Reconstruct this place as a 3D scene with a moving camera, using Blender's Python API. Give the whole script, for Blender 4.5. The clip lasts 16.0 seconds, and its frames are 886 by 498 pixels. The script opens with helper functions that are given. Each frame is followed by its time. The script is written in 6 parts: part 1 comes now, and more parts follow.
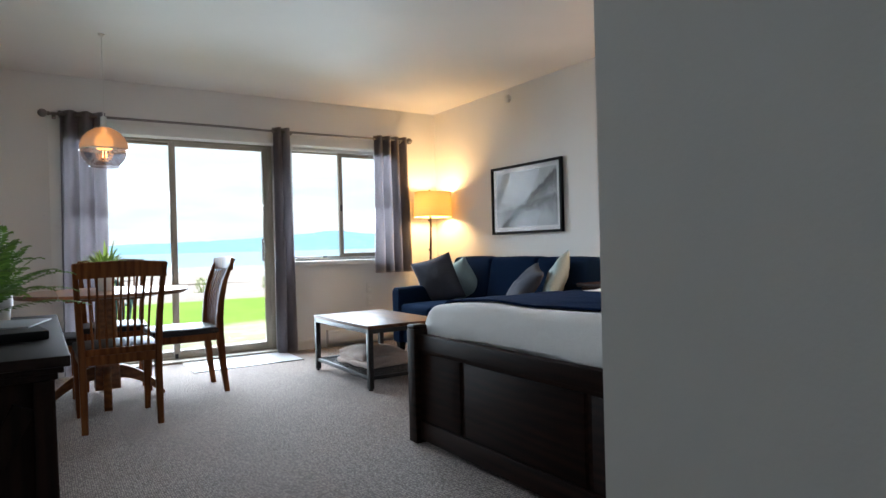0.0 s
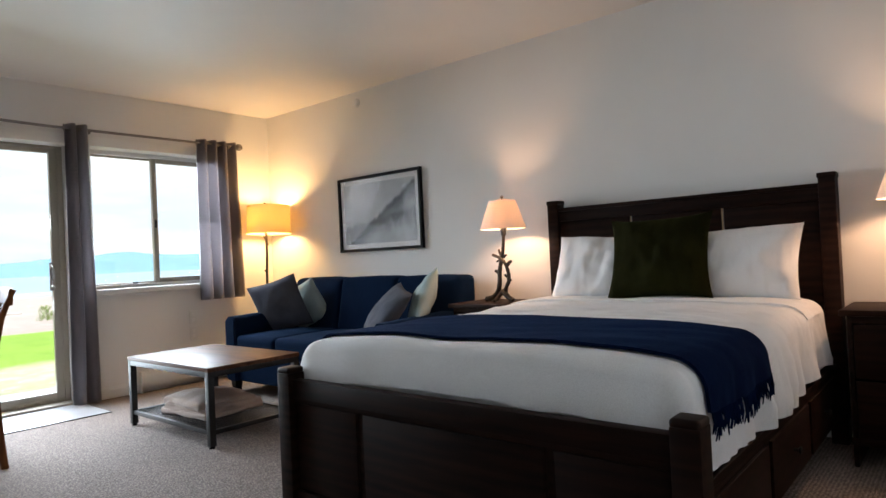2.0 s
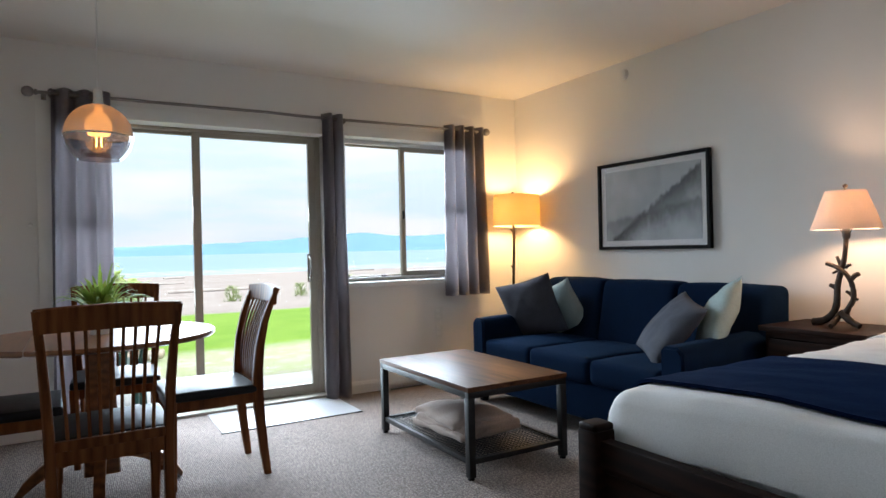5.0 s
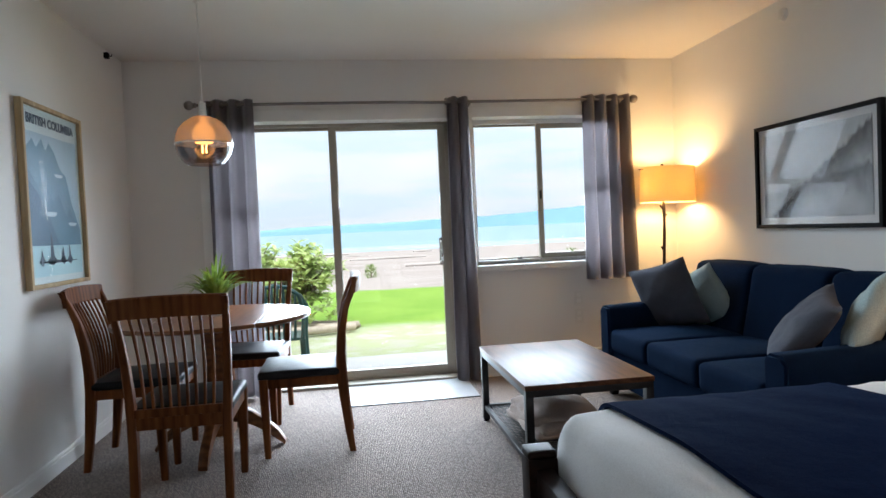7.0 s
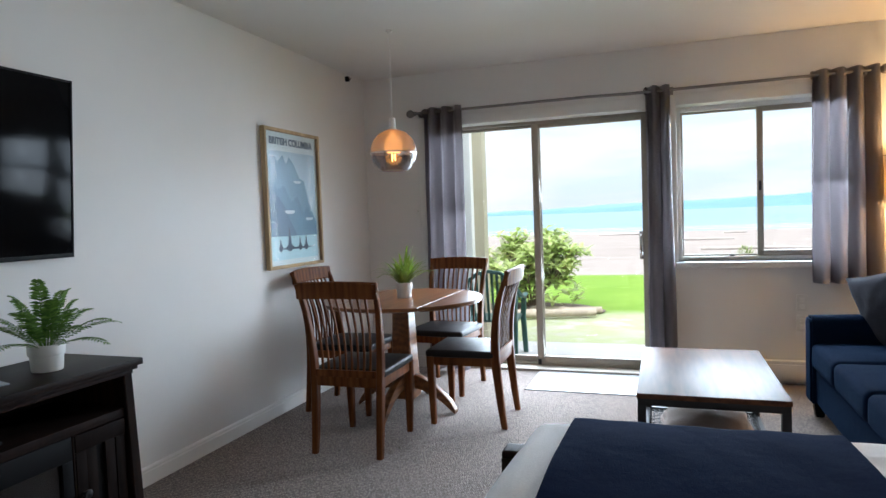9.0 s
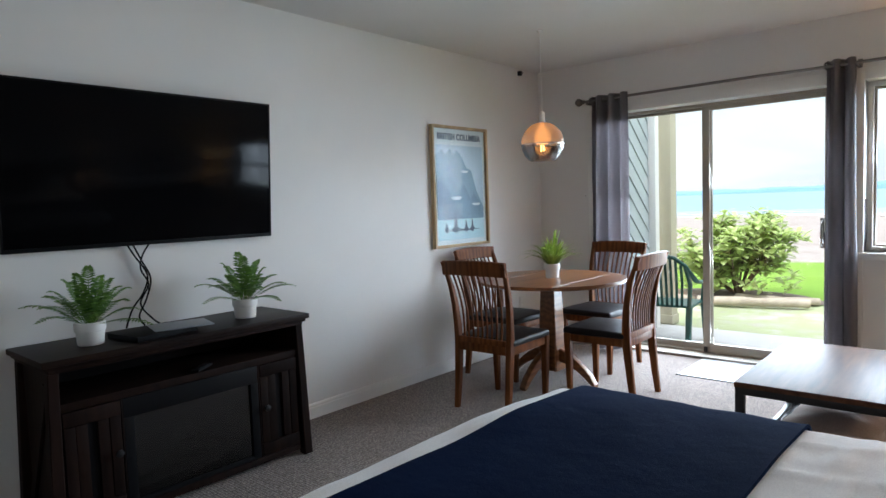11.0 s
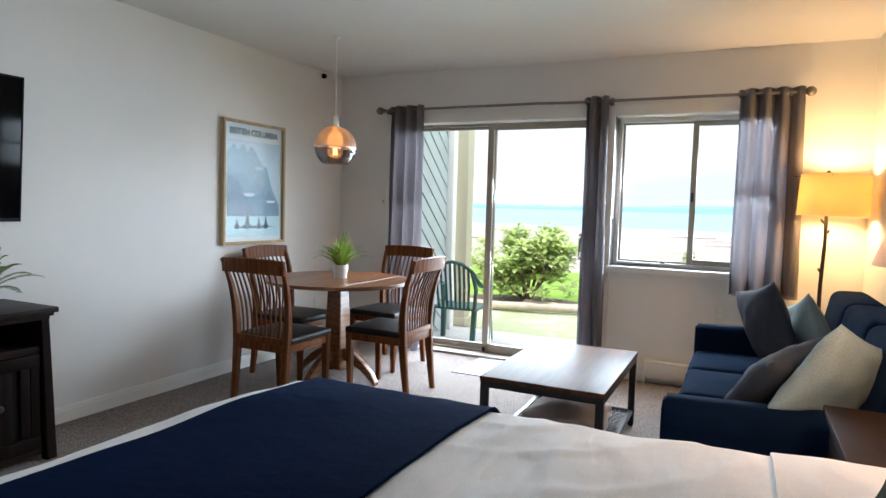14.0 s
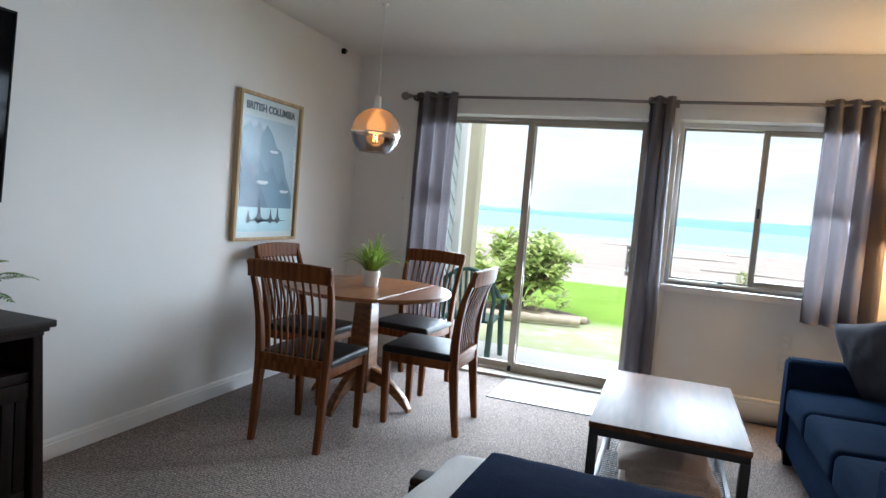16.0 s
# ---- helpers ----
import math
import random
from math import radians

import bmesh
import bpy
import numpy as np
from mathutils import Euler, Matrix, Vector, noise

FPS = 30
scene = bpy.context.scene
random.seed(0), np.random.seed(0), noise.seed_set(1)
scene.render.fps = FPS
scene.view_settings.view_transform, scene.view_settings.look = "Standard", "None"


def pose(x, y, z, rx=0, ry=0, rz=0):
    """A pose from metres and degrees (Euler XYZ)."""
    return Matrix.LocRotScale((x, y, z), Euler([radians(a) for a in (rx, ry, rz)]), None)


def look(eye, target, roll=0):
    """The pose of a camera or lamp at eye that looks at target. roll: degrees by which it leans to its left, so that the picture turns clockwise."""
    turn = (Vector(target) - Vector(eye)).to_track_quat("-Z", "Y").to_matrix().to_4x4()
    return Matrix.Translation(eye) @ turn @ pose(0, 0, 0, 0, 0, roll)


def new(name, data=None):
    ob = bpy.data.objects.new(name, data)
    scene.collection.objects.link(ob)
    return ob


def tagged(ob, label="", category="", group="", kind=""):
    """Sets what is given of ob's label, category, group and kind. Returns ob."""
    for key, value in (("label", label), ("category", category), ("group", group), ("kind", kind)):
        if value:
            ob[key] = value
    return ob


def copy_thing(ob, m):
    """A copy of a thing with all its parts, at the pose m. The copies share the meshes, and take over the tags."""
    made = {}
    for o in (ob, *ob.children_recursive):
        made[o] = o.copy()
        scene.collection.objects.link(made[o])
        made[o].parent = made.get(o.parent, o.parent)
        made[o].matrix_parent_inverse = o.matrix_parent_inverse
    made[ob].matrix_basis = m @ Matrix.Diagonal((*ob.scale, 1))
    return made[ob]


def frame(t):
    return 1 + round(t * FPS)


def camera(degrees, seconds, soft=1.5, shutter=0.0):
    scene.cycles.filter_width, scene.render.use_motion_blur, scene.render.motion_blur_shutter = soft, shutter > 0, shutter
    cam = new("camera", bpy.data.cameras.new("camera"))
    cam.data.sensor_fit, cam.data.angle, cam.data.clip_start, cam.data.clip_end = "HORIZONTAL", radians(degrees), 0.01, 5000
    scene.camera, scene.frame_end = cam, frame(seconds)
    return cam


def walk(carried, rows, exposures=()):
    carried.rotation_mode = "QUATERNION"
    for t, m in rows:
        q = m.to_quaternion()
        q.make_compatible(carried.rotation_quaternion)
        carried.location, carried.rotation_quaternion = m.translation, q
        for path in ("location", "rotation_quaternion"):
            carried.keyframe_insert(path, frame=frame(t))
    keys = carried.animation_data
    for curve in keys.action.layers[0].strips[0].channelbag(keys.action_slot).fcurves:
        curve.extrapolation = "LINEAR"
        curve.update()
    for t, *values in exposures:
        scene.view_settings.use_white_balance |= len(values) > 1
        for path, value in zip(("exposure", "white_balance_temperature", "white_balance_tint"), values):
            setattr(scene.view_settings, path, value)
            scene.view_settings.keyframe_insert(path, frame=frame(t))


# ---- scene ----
cam = camera(70.2, 16.0)
PATH = [
    (0, (0.281, 0.163, 1.001), (1.363, 1.845, 0.992), -1.5),
    (0.5, (0.247, 0.379, 1.016), (1.262, 2.102, 1.035), -1.7),
    (1, (0.26, 0.582, 1.01), (1.397, 2.227, 1.039), -2.0),
    (1.5, (0.31, 0.739, 1.016), (1.649, 2.224, 1.046), -2.5),
    (2, (0.369, 0.824, 1.018), (1.897, 2.115, 1.044), -2.7),
    (2.5, (0.397, 0.884, 1.011), (2.045, 2.016, 1.035), -2.9),
    (3, (0.47, 0.977, 1.032), (2.147, 2.066, 1.061), -2.5),
    (3.5, (0.556, 1.084, 1.071), (2.166, 2.27, 1.096), -1.9),
    (4, (0.562, 1.229, 1.111), (2.013, 2.606, 1.128), -1.3),
    (4.5, (0.544, 1.403, 1.124), (1.777, 2.978, 1.13), -1.1),
    (5, (0.563, 1.557, 1.135), (1.575, 3.282, 1.135), -1.3),
    (5.2, (0.577, 1.561, 1.149), (1.507, 3.332, 1.141), -1.4),
    (7.3, (1.573, 1.335, 1.208), (1.749, 3.326, 1.142), -2.5),
    (7.5, (1.639, 1.312, 1.221), (1.734, 3.308, 1.156), -2.4),
    (8, (1.953, 1.215, 1.24), (1.788, 3.207, 1.173), -2.3),
    (8.5, (2.223, 1.182, 1.26), (1.787, 3.132, 1.182), -2.2),
    (9, (2.336, 1.201, 1.282), (1.672, 3.085, 1.183), -2.1),
    (9.5, (2.575, 1.215, 1.296), (1.651, 2.985, 1.185), -2.2),
    (10, (2.76, 1.201, 1.305), (1.647, 2.858, 1.183), -2.2),
    (12.3, (3.359, 1.068, 1.328), (1.99, 2.518, 1.173), -1.9),
    (12.5, (3.379, 1.08, 1.322), (2.071, 2.585, 1.163), -1.6),
    (13, (3.446, 1.124, 1.314), (2.31, 2.762, 1.156), -0.6),
    (13.5, (3.473, 1.149, 1.323), (2.501, 2.891, 1.172), 0.5),
    (14, (3.382, 1.197, 1.313), (2.522, 2.998, 1.178), 1.6),
    (14.5, (3.189, 1.272, 1.309), (2.399, 3.105, 1.185), 2.6),
    (15, (2.954, 1.344, 1.287), (2.197, 3.191, 1.169), 3.6),
    (15.5, (2.711, 1.416, 1.293), (1.988, 3.277, 1.17), 4.3),
    (16, (2.444, 1.467, 1.304), (1.773, 3.346, 1.169), 4.8),
]
EXPOSURES = [(0, 0.12, 6300, 10), (0.5, 0.06, 6400, 11), (1.5, 0.06, 6550, 12), (2.5, -0.04, 6700, 13), (4, -0.14, 6500, 11), (5, -0.16, 6300, 10), (7.5, -0.16, 6300, 10), (8.5, -0.10, 6250, 11), (9.5, -0.02, 6250, 11), (12.5, -0.06, 6300, 10), (13.5, 0.14, 6350, 10), (14.5, 0.08, 6350, 10), (16, 0.02, 6200, 10)]
walk(cam, [(t, look(eye, target, roll)) for t, eye, target, roll in PATH], EXPOSURES)

# brightness of the overcast sky low and overhead, the sun behind cloud, daylight by the openings, the lamps' watts
SKY_LOW, SKY_HIGH, SUN_W = 1.09, 4.6, 2.8
GLASS_TINT = (0.985, 0.99, 0.99)
DOOR_W, WINDOW_W, DAY_COLOUR = 86.0, 50.0, (0.73, 0.87, 1.0)
FLOOR_W, TABLE_W, PENDANT_W = 30.0, 12.0, 2.4


# ---- light ----
world = bpy.data.worlds.new("world")
scene.world = world
world.use_nodes = True
wt = world.node_tree
wt.nodes.clear()
w_out = wt.nodes.new("ShaderNodeOutputWorld")
w_bg = wt.nodes.new("ShaderNodeBackground")
w_sky = wt.nodes.new("ShaderNodeTexSky")
w_sky.sky_type = "NISHITA"
w_sky.sun_disc = False
w_sky.sun_elevation = radians(48)
w_sky.sun_rotation = radians(200)
w_geo = wt.nodes.new("ShaderNodeTexCoord")
w_sep = wt.nodes.new("ShaderNodeSeparateXYZ")
wt.links.new(w_geo.outputs["Generated"], w_sep.inputs[0])
# overcast deck: brightens towards the zenith, with soft grey-blue bands in it
w_sq = wt.nodes.new("ShaderNodeMath")
w_sq.operation = "POWER"
w_sq.inputs[1].default_value = 1.6
wt.links.new(w_sep.outputs["Z"], w_sq.inputs[0])
w_grad = wt.nodes.new("ShaderNodeMapRange")
w_grad.inputs["From Min"].default_value = 0.0
w_grad.inputs["From Max"].default_value = 1.0
w_grad.inputs["To Min"].default_value = SKY_LOW
w_grad.inputs["To Max"].default_value = SKY_HIGH
wt.links.new(w_sq.outputs[0], w_grad.inputs["Value"])
w_map = wt.nodes.new("ShaderNodeMapping")
w_map.inputs["Scale"].default_value = (1.6, 1.6, 9.0)
wt.links.new(w_geo.outputs["Generated"], w_map.inputs["Vector"])
w_noise = wt.nodes.new("ShaderNodeTexNoise")
w_noise.inputs["Scale"].default_value = 1.7
w_noise.inputs["Detail"].default_value = 5.0
wt.links.new(w_map.outputs[0], w_noise.inputs["Vector"])
w_ramp = wt.nodes.new("ShaderNodeValToRGB")
w_ramp.color_ramp.elements[0].position = 0.40
w_ramp.color_ramp.elements[0].color = (0.76, 0.88, 0.99, 1)
w_ramp.color_ramp.elements[1].position = 0.62
w_ramp.color_ramp.elements[1].color = (1.0, 0.985, 0.99, 1)
wt.links.new(w_noise.outputs["Fac"], w_ramp.inputs["Fac"])
w_mul = wt.nodes.new("ShaderNodeVectorMath")
w_mul.operation = "SCALE"
wt.links.new(w_ramp.outputs["Color"], w_mul.inputs[0])
wt.links.new(w_grad.outputs[0], w_mul.inputs["Scale"])
w_blue = wt.nodes.new("ShaderNodeVectorMath")
w_blue.operation = "SCALE"
w_blue.inputs["Scale"].default_value = 0.012
wt.links.new(w_sky.outputs[0], w_blue.inputs[0])
w_add = wt.nodes.new("ShaderNodeVectorMath")
w_add.operation = "ADD"
wt.links.new(w_mul.outputs[0], w_add.inputs[0])
wt.links.new(w_blue.outputs[0], w_add.inputs[1])
wt.links.new(w_add.outputs[0], w_bg.inputs["Color"])
w_bg.inputs["Strength"].default_value = 1.0
wt.links.new(w_bg.outputs[0], w_out.inputs[0])

sun_data = bpy.data.lights.new("sun", "SUN")
sun_data.energy = SUN_W
sun_data.angle = radians(20)
sun_data.color = (1.0, 0.96, 0.9)
sun = new("sun", sun_data)
sun.matrix_world = look((0, 0, 30), (8, 20, 0))


def bulb_light(name, place, watts, colour, radius=0.03):
    d = bpy.data.lights.new(name, "POINT")
    d.energy, d.color, d.shadow_soft_size = watts, colour, radius
    ob = new(name, d)
    ob.location = place
    return ob


bulb_light("floor_lamp_light", (3.85, 5.95, 1.46), FLOOR_W, (1.0, 0.645, 0.30), 0.07)
bulb_light("bedside_light", (3.85, 1.01, 1.27), TABLE_W, (1.0, 0.61, 0.36))
bulb_light("bedside_light", (3.85, 3.23, 1.27), TABLE_W, (1.0, 0.61, 0.36))
bulb_light("pendant_light", (0.68, 5.0, 1.745), PENDANT_W, (1.0, 0.52, 0.16), 0.055)


def opening_light(name, x0, x1, z0, z1, watts, columns, rows, west, fall):
    """Sky light that enters by an opening past the screen wall outside, falling inwards, down and to the west, as a grid of small areas."""
    w, h = (x1 - x0) / columns, (z1 - z0) / rows
    for k in range(columns * rows):
        d = bpy.data.lights.new(name, "AREA")
        d.shape, d.size, d.size_y, d.energy, d.color = "RECTANGLE", w, h, watts / (columns * rows), DAY_COLOUR
        d.spread = radians(120)
        ob = new(name, d)
        eye = Vector((x0 + w * (k % columns + 0.5), 6.335, z0 + h * (k // columns + 0.5)))
        ob.matrix_world = look(eye, eye + Vector((-math.tan(radians(west)), -1.0, -math.tan(radians(fall)))))


opening_light("door_daylight", 0.52, 2.22, 0.06, 2.0, DOOR_W, 3, 3, 8.0, 26.0)
opening_light("window_daylight", 2.47, 3.56, 0.92, 2.01, WINDOW_W, 2, 2, 12.0, 26.0)


# ---- materials ----
def nodes_of(name):
    m = bpy.data.materials.new(name)
    m.use_nodes = True
    return m, m.node_tree, m.node_tree.nodes["Principled BSDF"]


def coords(t, scale=(1, 1, 1), rot=(0, 0, 0)):
    c = t.nodes.new("ShaderNodeTexCoord")
    mp = t.nodes.new("ShaderNodeMapping")
    mp.inputs["Scale"].default_value = scale
    mp.inputs["Rotation"].default_value = rot
    t.links.new(c.outputs["Object"], mp.inputs["Vector"])
    return mp.outputs[0]


def noise_tex(t, vec, scale, detail=4, rough=0.55):
    n = t.nodes.new("ShaderNodeTexNoise")
    n.inputs["Scale"].default_value, n.inputs["Detail"].default_value, n.inputs["Roughness"].default_value = scale, detail, rough
    t.links.new(vec, n.inputs["Vector"])
    return n.outputs["Fac"]


def ramp(t, fac, stops):
    r = t.nodes.new("ShaderNodeValToRGB")
    e = r.color_ramp.elements
    while len(e) < len(stops):
        e.new(0.5)
    for el, (p, c) in zip(e, stops):
        el.position, el.color = p, (*c, 1)
    t.links.new(fac, r.inputs["Fac"])
    return r.outputs["Color"]


def mix_col(t, fac, a, b, mode="MIX"):
    m = t.nodes.new("ShaderNodeMix")
    m.data_type, m.blend_type = "RGBA", mode
    for v, k in ((fac, 0), (a, 6), (b, 7)):
        if isinstance(v, (int, float)):
            m.inputs[k].default_value = v
        elif isinstance(v, tuple):
            m.inputs[k].default_value = (*v, 1)
        else:
            t.links.new(v, m.inputs[k])
    return m.outputs[2]


def bump(t, b, height, strength, dist):
    n = t.nodes.new("ShaderNodeBump")
    n.inputs["Strength"].default_value, n.inputs["Distance"].default_value = strength, dist
    t.links.new(height, n.inputs["Height"])
    t.links.new(n.outputs[0], b.inputs["Normal"])


def scaled(c, k):
    return tuple(min(1.0, v * k) for v in c)


def plain(name, colour, rough=0.5, metal=0.0, vary=0.12, scale=6.0, fine=60.0, relief=0.15, depth=0.001, spec=0.5):
    """A surface with stains at one scale and grain at another."""
    m, t, b = nodes_of(name)
    v = coords(t)
    big = ramp(t, noise_tex(t, v, scale), [(0.3, scaled(colour, 1 - vary)), (0.7, scaled(colour, 1 + vary))])
    small = noise_tex(t, v, fine, 3)
    col = mix_col(t, vary * 0.8, big, ramp(t, small, [(0.3, scaled(colour, 0.75)), (0.7, scaled(colour, 1.2))]))
    t.links.new(col, b.inputs["Base Color"])
    rr = t.nodes.new("ShaderNodeMapRange")
    rr.inputs["To Min"].default_value, rr.inputs["To Max"].default_value = max(0.02, rough - 0.07), min(1, rough + 0.07)
    t.links.new(noise_tex(t, v, scale * 2.3), rr.inputs["Value"])
    t.links.new(rr.outputs[0], b.inputs["Roughness"])
    b.inputs["Metallic"].default_value = metal
    b.inputs["Specular IOR Level"].default_value = spec
    if relief:
        bump(t, b, small, relief, depth)
    return m


def wood(name, dark, light, rough=0.4, axis=0, coat=0.0, grain=1.0):
    """Timber with grain along one axis; each piece shifts a little in tone."""
    m, t, b = nodes_of(name)
    sc = [9.0 * grain] * 3
    sc[axis] = 0.9 * grain
    v = coords(t, tuple(sc))
    info = t.nodes.new("ShaderNodeObjectInfo")
    off = t.nodes.new("ShaderNodeVectorMath")
    off.operation = "ADD"
    k = t.nodes.new("ShaderNodeVectorMath")
    k.operation = "SCALE"
    k.inputs[0].default_value = (17.0, 9.0, 13.0)
    t.links.new(info.outputs["Random"], k.inputs["Scale"])
    t.links.new(v, off.inputs[0])
    t.links.new(k.outputs[0], off.inputs[1])
    w = t.nodes.new("ShaderNodeTexWave")
    w.bands_direction = "YZX"["XYZ".index("XYZ"[axis])]
    w.inputs["Scale"].default_value, w.inputs["Distortion"].default_value = 0.8, 7.0
    w.inputs["Detail"].default_value, w.inputs["Detail Scale"].default_value = 3.0, 1.2
    t.links.new(off.outputs[0], w.inputs["Vector"])
    n = noise_tex(t, off.outputs[0], 4.0, 6)
    a = ramp(t, w.outputs["Fac"], [(0.1, dark), (0.9, light)])
    c = ramp(t, n, [(0.32, scaled(dark, 0.8)), (0.68, scaled(light, 1.05))])
    col = mix_col(t, 0.55, a, c)
    tone = ramp(t, info.outputs["Random"], [(0.0, (0.86, 0.86, 0.86)), (1.0, (1.1, 1.1, 1.1))])
    t.links.new(mix_col(t, 1.0, col, tone, "MULTIPLY"), b.inputs["Base Color"])
    b.inputs["Roughness"].default_value = rough
    b.inputs["Coat Weight"].default_value = coat
    b.inputs["Specular IOR Level"].default_value = 0.45 if coat > 0 else 0.09
    b.inputs["Coat Roughness"].default_value = 0.12
    bump(t, b, n, 0.12, 0.001)
    return m


def cloth(name, colour, pitch=900.0, rough=0.9, vary=0.1, sheen=0.05, relief=0.4, creases=0.0, nap=(1.0, 1.0, 1.0)):
    """Woven cloth: fine crossed threads over a slow drift of tone."""
    m, t, b = nodes_of(name)
    v = coords(t)
    big = ramp(t, noise_tex(t, v, 5.0), [(0.3, scaled(colour, 1 - vary)), (0.7, scaled(colour, 1 + vary))])
    weave = noise_tex(t, v, pitch * 0.35, 2, 0.7)
    col = mix_col(t, 0.35, big, ramp(t, weave, [(0.35, scaled(colour, 0.6)), (0.65, scaled(colour, 1.35))]))
    t.links.new(col, b.inputs["Base Color"])
    b.inputs["Roughness"].default_value = rough
    b.inputs["Sheen Weight"].default_value = sheen
    b.inputs["Sheen Tint"].default_value = (*nap, 1)
    b.inputs["Sheen Roughness"].default_value = 0.35
    b.inputs["Specular IOR Level"].default_value = 0.03
    crease = noise_tex(t, v, 14.0, 3)
    hsum = t.nodes.new("ShaderNodeMath")
    hsum.operation = "MULTIPLY_ADD"
    t.links.new(crease, hsum.inputs[0])
    hsum.inputs[1].default_value = 4.0
    t.links.new(weave, hsum.inputs[2])
    bump(t, b, hsum.outputs[0], relief, 0.0015)
    if creases:
        # long soft creases pressed into the cloth
        w = noise_tex(t, coords(t, (9.0, 2.6, 3.0), (0, 0, 0.6)), 1.0, 1.5, 0.5)
        r = ramp(t, w, [(0.35, (0, 0, 0)), (0.55, (0.8, 0.8, 0.8)), (0.75, (1, 1, 1))])
        n2 = t.nodes.new("ShaderNodeBump")
        n2.inputs["Strength"].default_value, n2.inputs["Distance"].default_value = 0.55, creases
        t.links.new(r, n2.inputs["Height"])
        first = b.inputs["Normal"].links[0].from_socket
        t.links.new(first, n2.inputs["Normal"])
        t.links.new(n2.outputs[0], b.inputs["Normal"])
    return m


def wall_paint(name, colour, relief=0.25, scale=130.0):
    """Roller-stippled emulsion with faint marks."""
    m, t, b = nodes_of(name)
    v = coords(t)
    col = ramp(t, noise_tex(t, v, 1.3, 6), [(0.3, scaled(colour, 0.965)), (0.7, scaled(colour, 1.02))])
    t.links.new(col, b.inputs["Base Color"])
    b.inputs["Roughness"].default_value = 0.62
    b.inputs["Specular IOR Level"].default_value = 0.35
    bump(t, b, noise_tex(t, v, scale, 3), relief, 0.0012)
    return m


def carpet_mat():
    m, t, b = nodes_of("carpet")
    v = coords(t, (1, 1, 1), (0, 0, radians(90)))
    vor = t.nodes.new("ShaderNodeTexVoronoi")
    vor.inputs["Scale"].default_value = 1.0
    vor.inputs["Randomness"].default_value = 0.4
    mp = t.nodes.new("ShaderNodeMapping")
    mp.inputs["Scale"].default_value = (64.0, 112.0, 60.0)
    t.links.new(v, mp.inputs["Vector"])
    t.links.new(mp.outputs[0], vor.inputs["Vector"])
    c = t.nodes.new("ShaderNodeTexCoord")
    # shade in the gaps between the loops is put into the colour
    loops_shaded = ramp(t, vor.outputs["Distance"], [(0.05, (0.50, 0.412, 0.370)), (0.60, (0.108, 0.084, 0.073))])
    fleck = ramp(t, noise_tex(t, v, 55.0, 3), [(0.35, (0.74, 0.70, 0.67)), (0.65, (1.12, 1.10, 1.08))])
    drift = ramp(t, noise_tex(t, v, 1.1, 5), [(0.3, (0.86, 0.85, 0.84)), (0.7, (1.05, 1.04, 1.03))])
    col = mix_col(t, 1.0, mix_col(t, 0.4, loops_shaded, fleck, "MULTIPLY"), drift, "MULTIPLY")
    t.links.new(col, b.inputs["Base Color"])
    b.inputs["Roughness"].default_value = 0.95
    b.inputs["Specular IOR Level"].default_value = 0.15
    b.inputs["Sheen Weight"].default_value = 0.15
    inv = t.nodes.new("ShaderNodeMath")
    inv.operation = "SUBTRACT"
    inv.inputs[0].default_value = 1.0
    t.links.new(vor.outputs["Distance"], inv.inputs[1])
    bump(t, b, inv.outputs[0], 0.9, 0.007)
    return m


def glass_mat(name, tint=(1, 1, 1), rough=0.0, ior=1.45, gloss=1.0):
    m = bpy.data.materials.new(name)
    m.use_nodes = True
    t = m.node_tree
    t.nodes.clear()
    out = t.nodes.new("ShaderNodeOutputMaterial")
    tr = t.nodes.new("ShaderNodeBsdfTransparent")
    tr.inputs[0].default_value = (*tint, 1)
    gl = t.nodes.new("ShaderNodeBsdfGlossy")
    gl.inputs["Roughness"].default_value = rough
    fr = t.nodes.new("ShaderNodeLayerWeight")
    fr.inputs["Blend"].default_value = 0.5
    pw = t.nodes.new("ShaderNodeMath")
    pw.operation = "POWER"
    pw.inputs[1].default_value = 5.0
    t.links.new(fr.outputs["Facing"], pw.inputs[0])
    k = t.nodes.new("ShaderNodeMath")
    k.operation = "MULTIPLY_ADD"
    f0 = ((ior - 1) / (ior + 1)) ** 2
    k.inputs[1].default_value, k.inputs[2].default_value = gloss * (1 - f0), gloss * f0
    t.links.new(pw.outputs[0], k.inputs[0])
    mx = t.nodes.new("ShaderNodeMixShader")
    t.links.new(k.outputs[0], mx.inputs[0])
    t.links.new(tr.outputs[0], mx.inputs[1])
    t.links.new(gl.outputs[0], mx.inputs[2])
    t.links.new(mx.outputs[0], out.inputs[0])
    return m


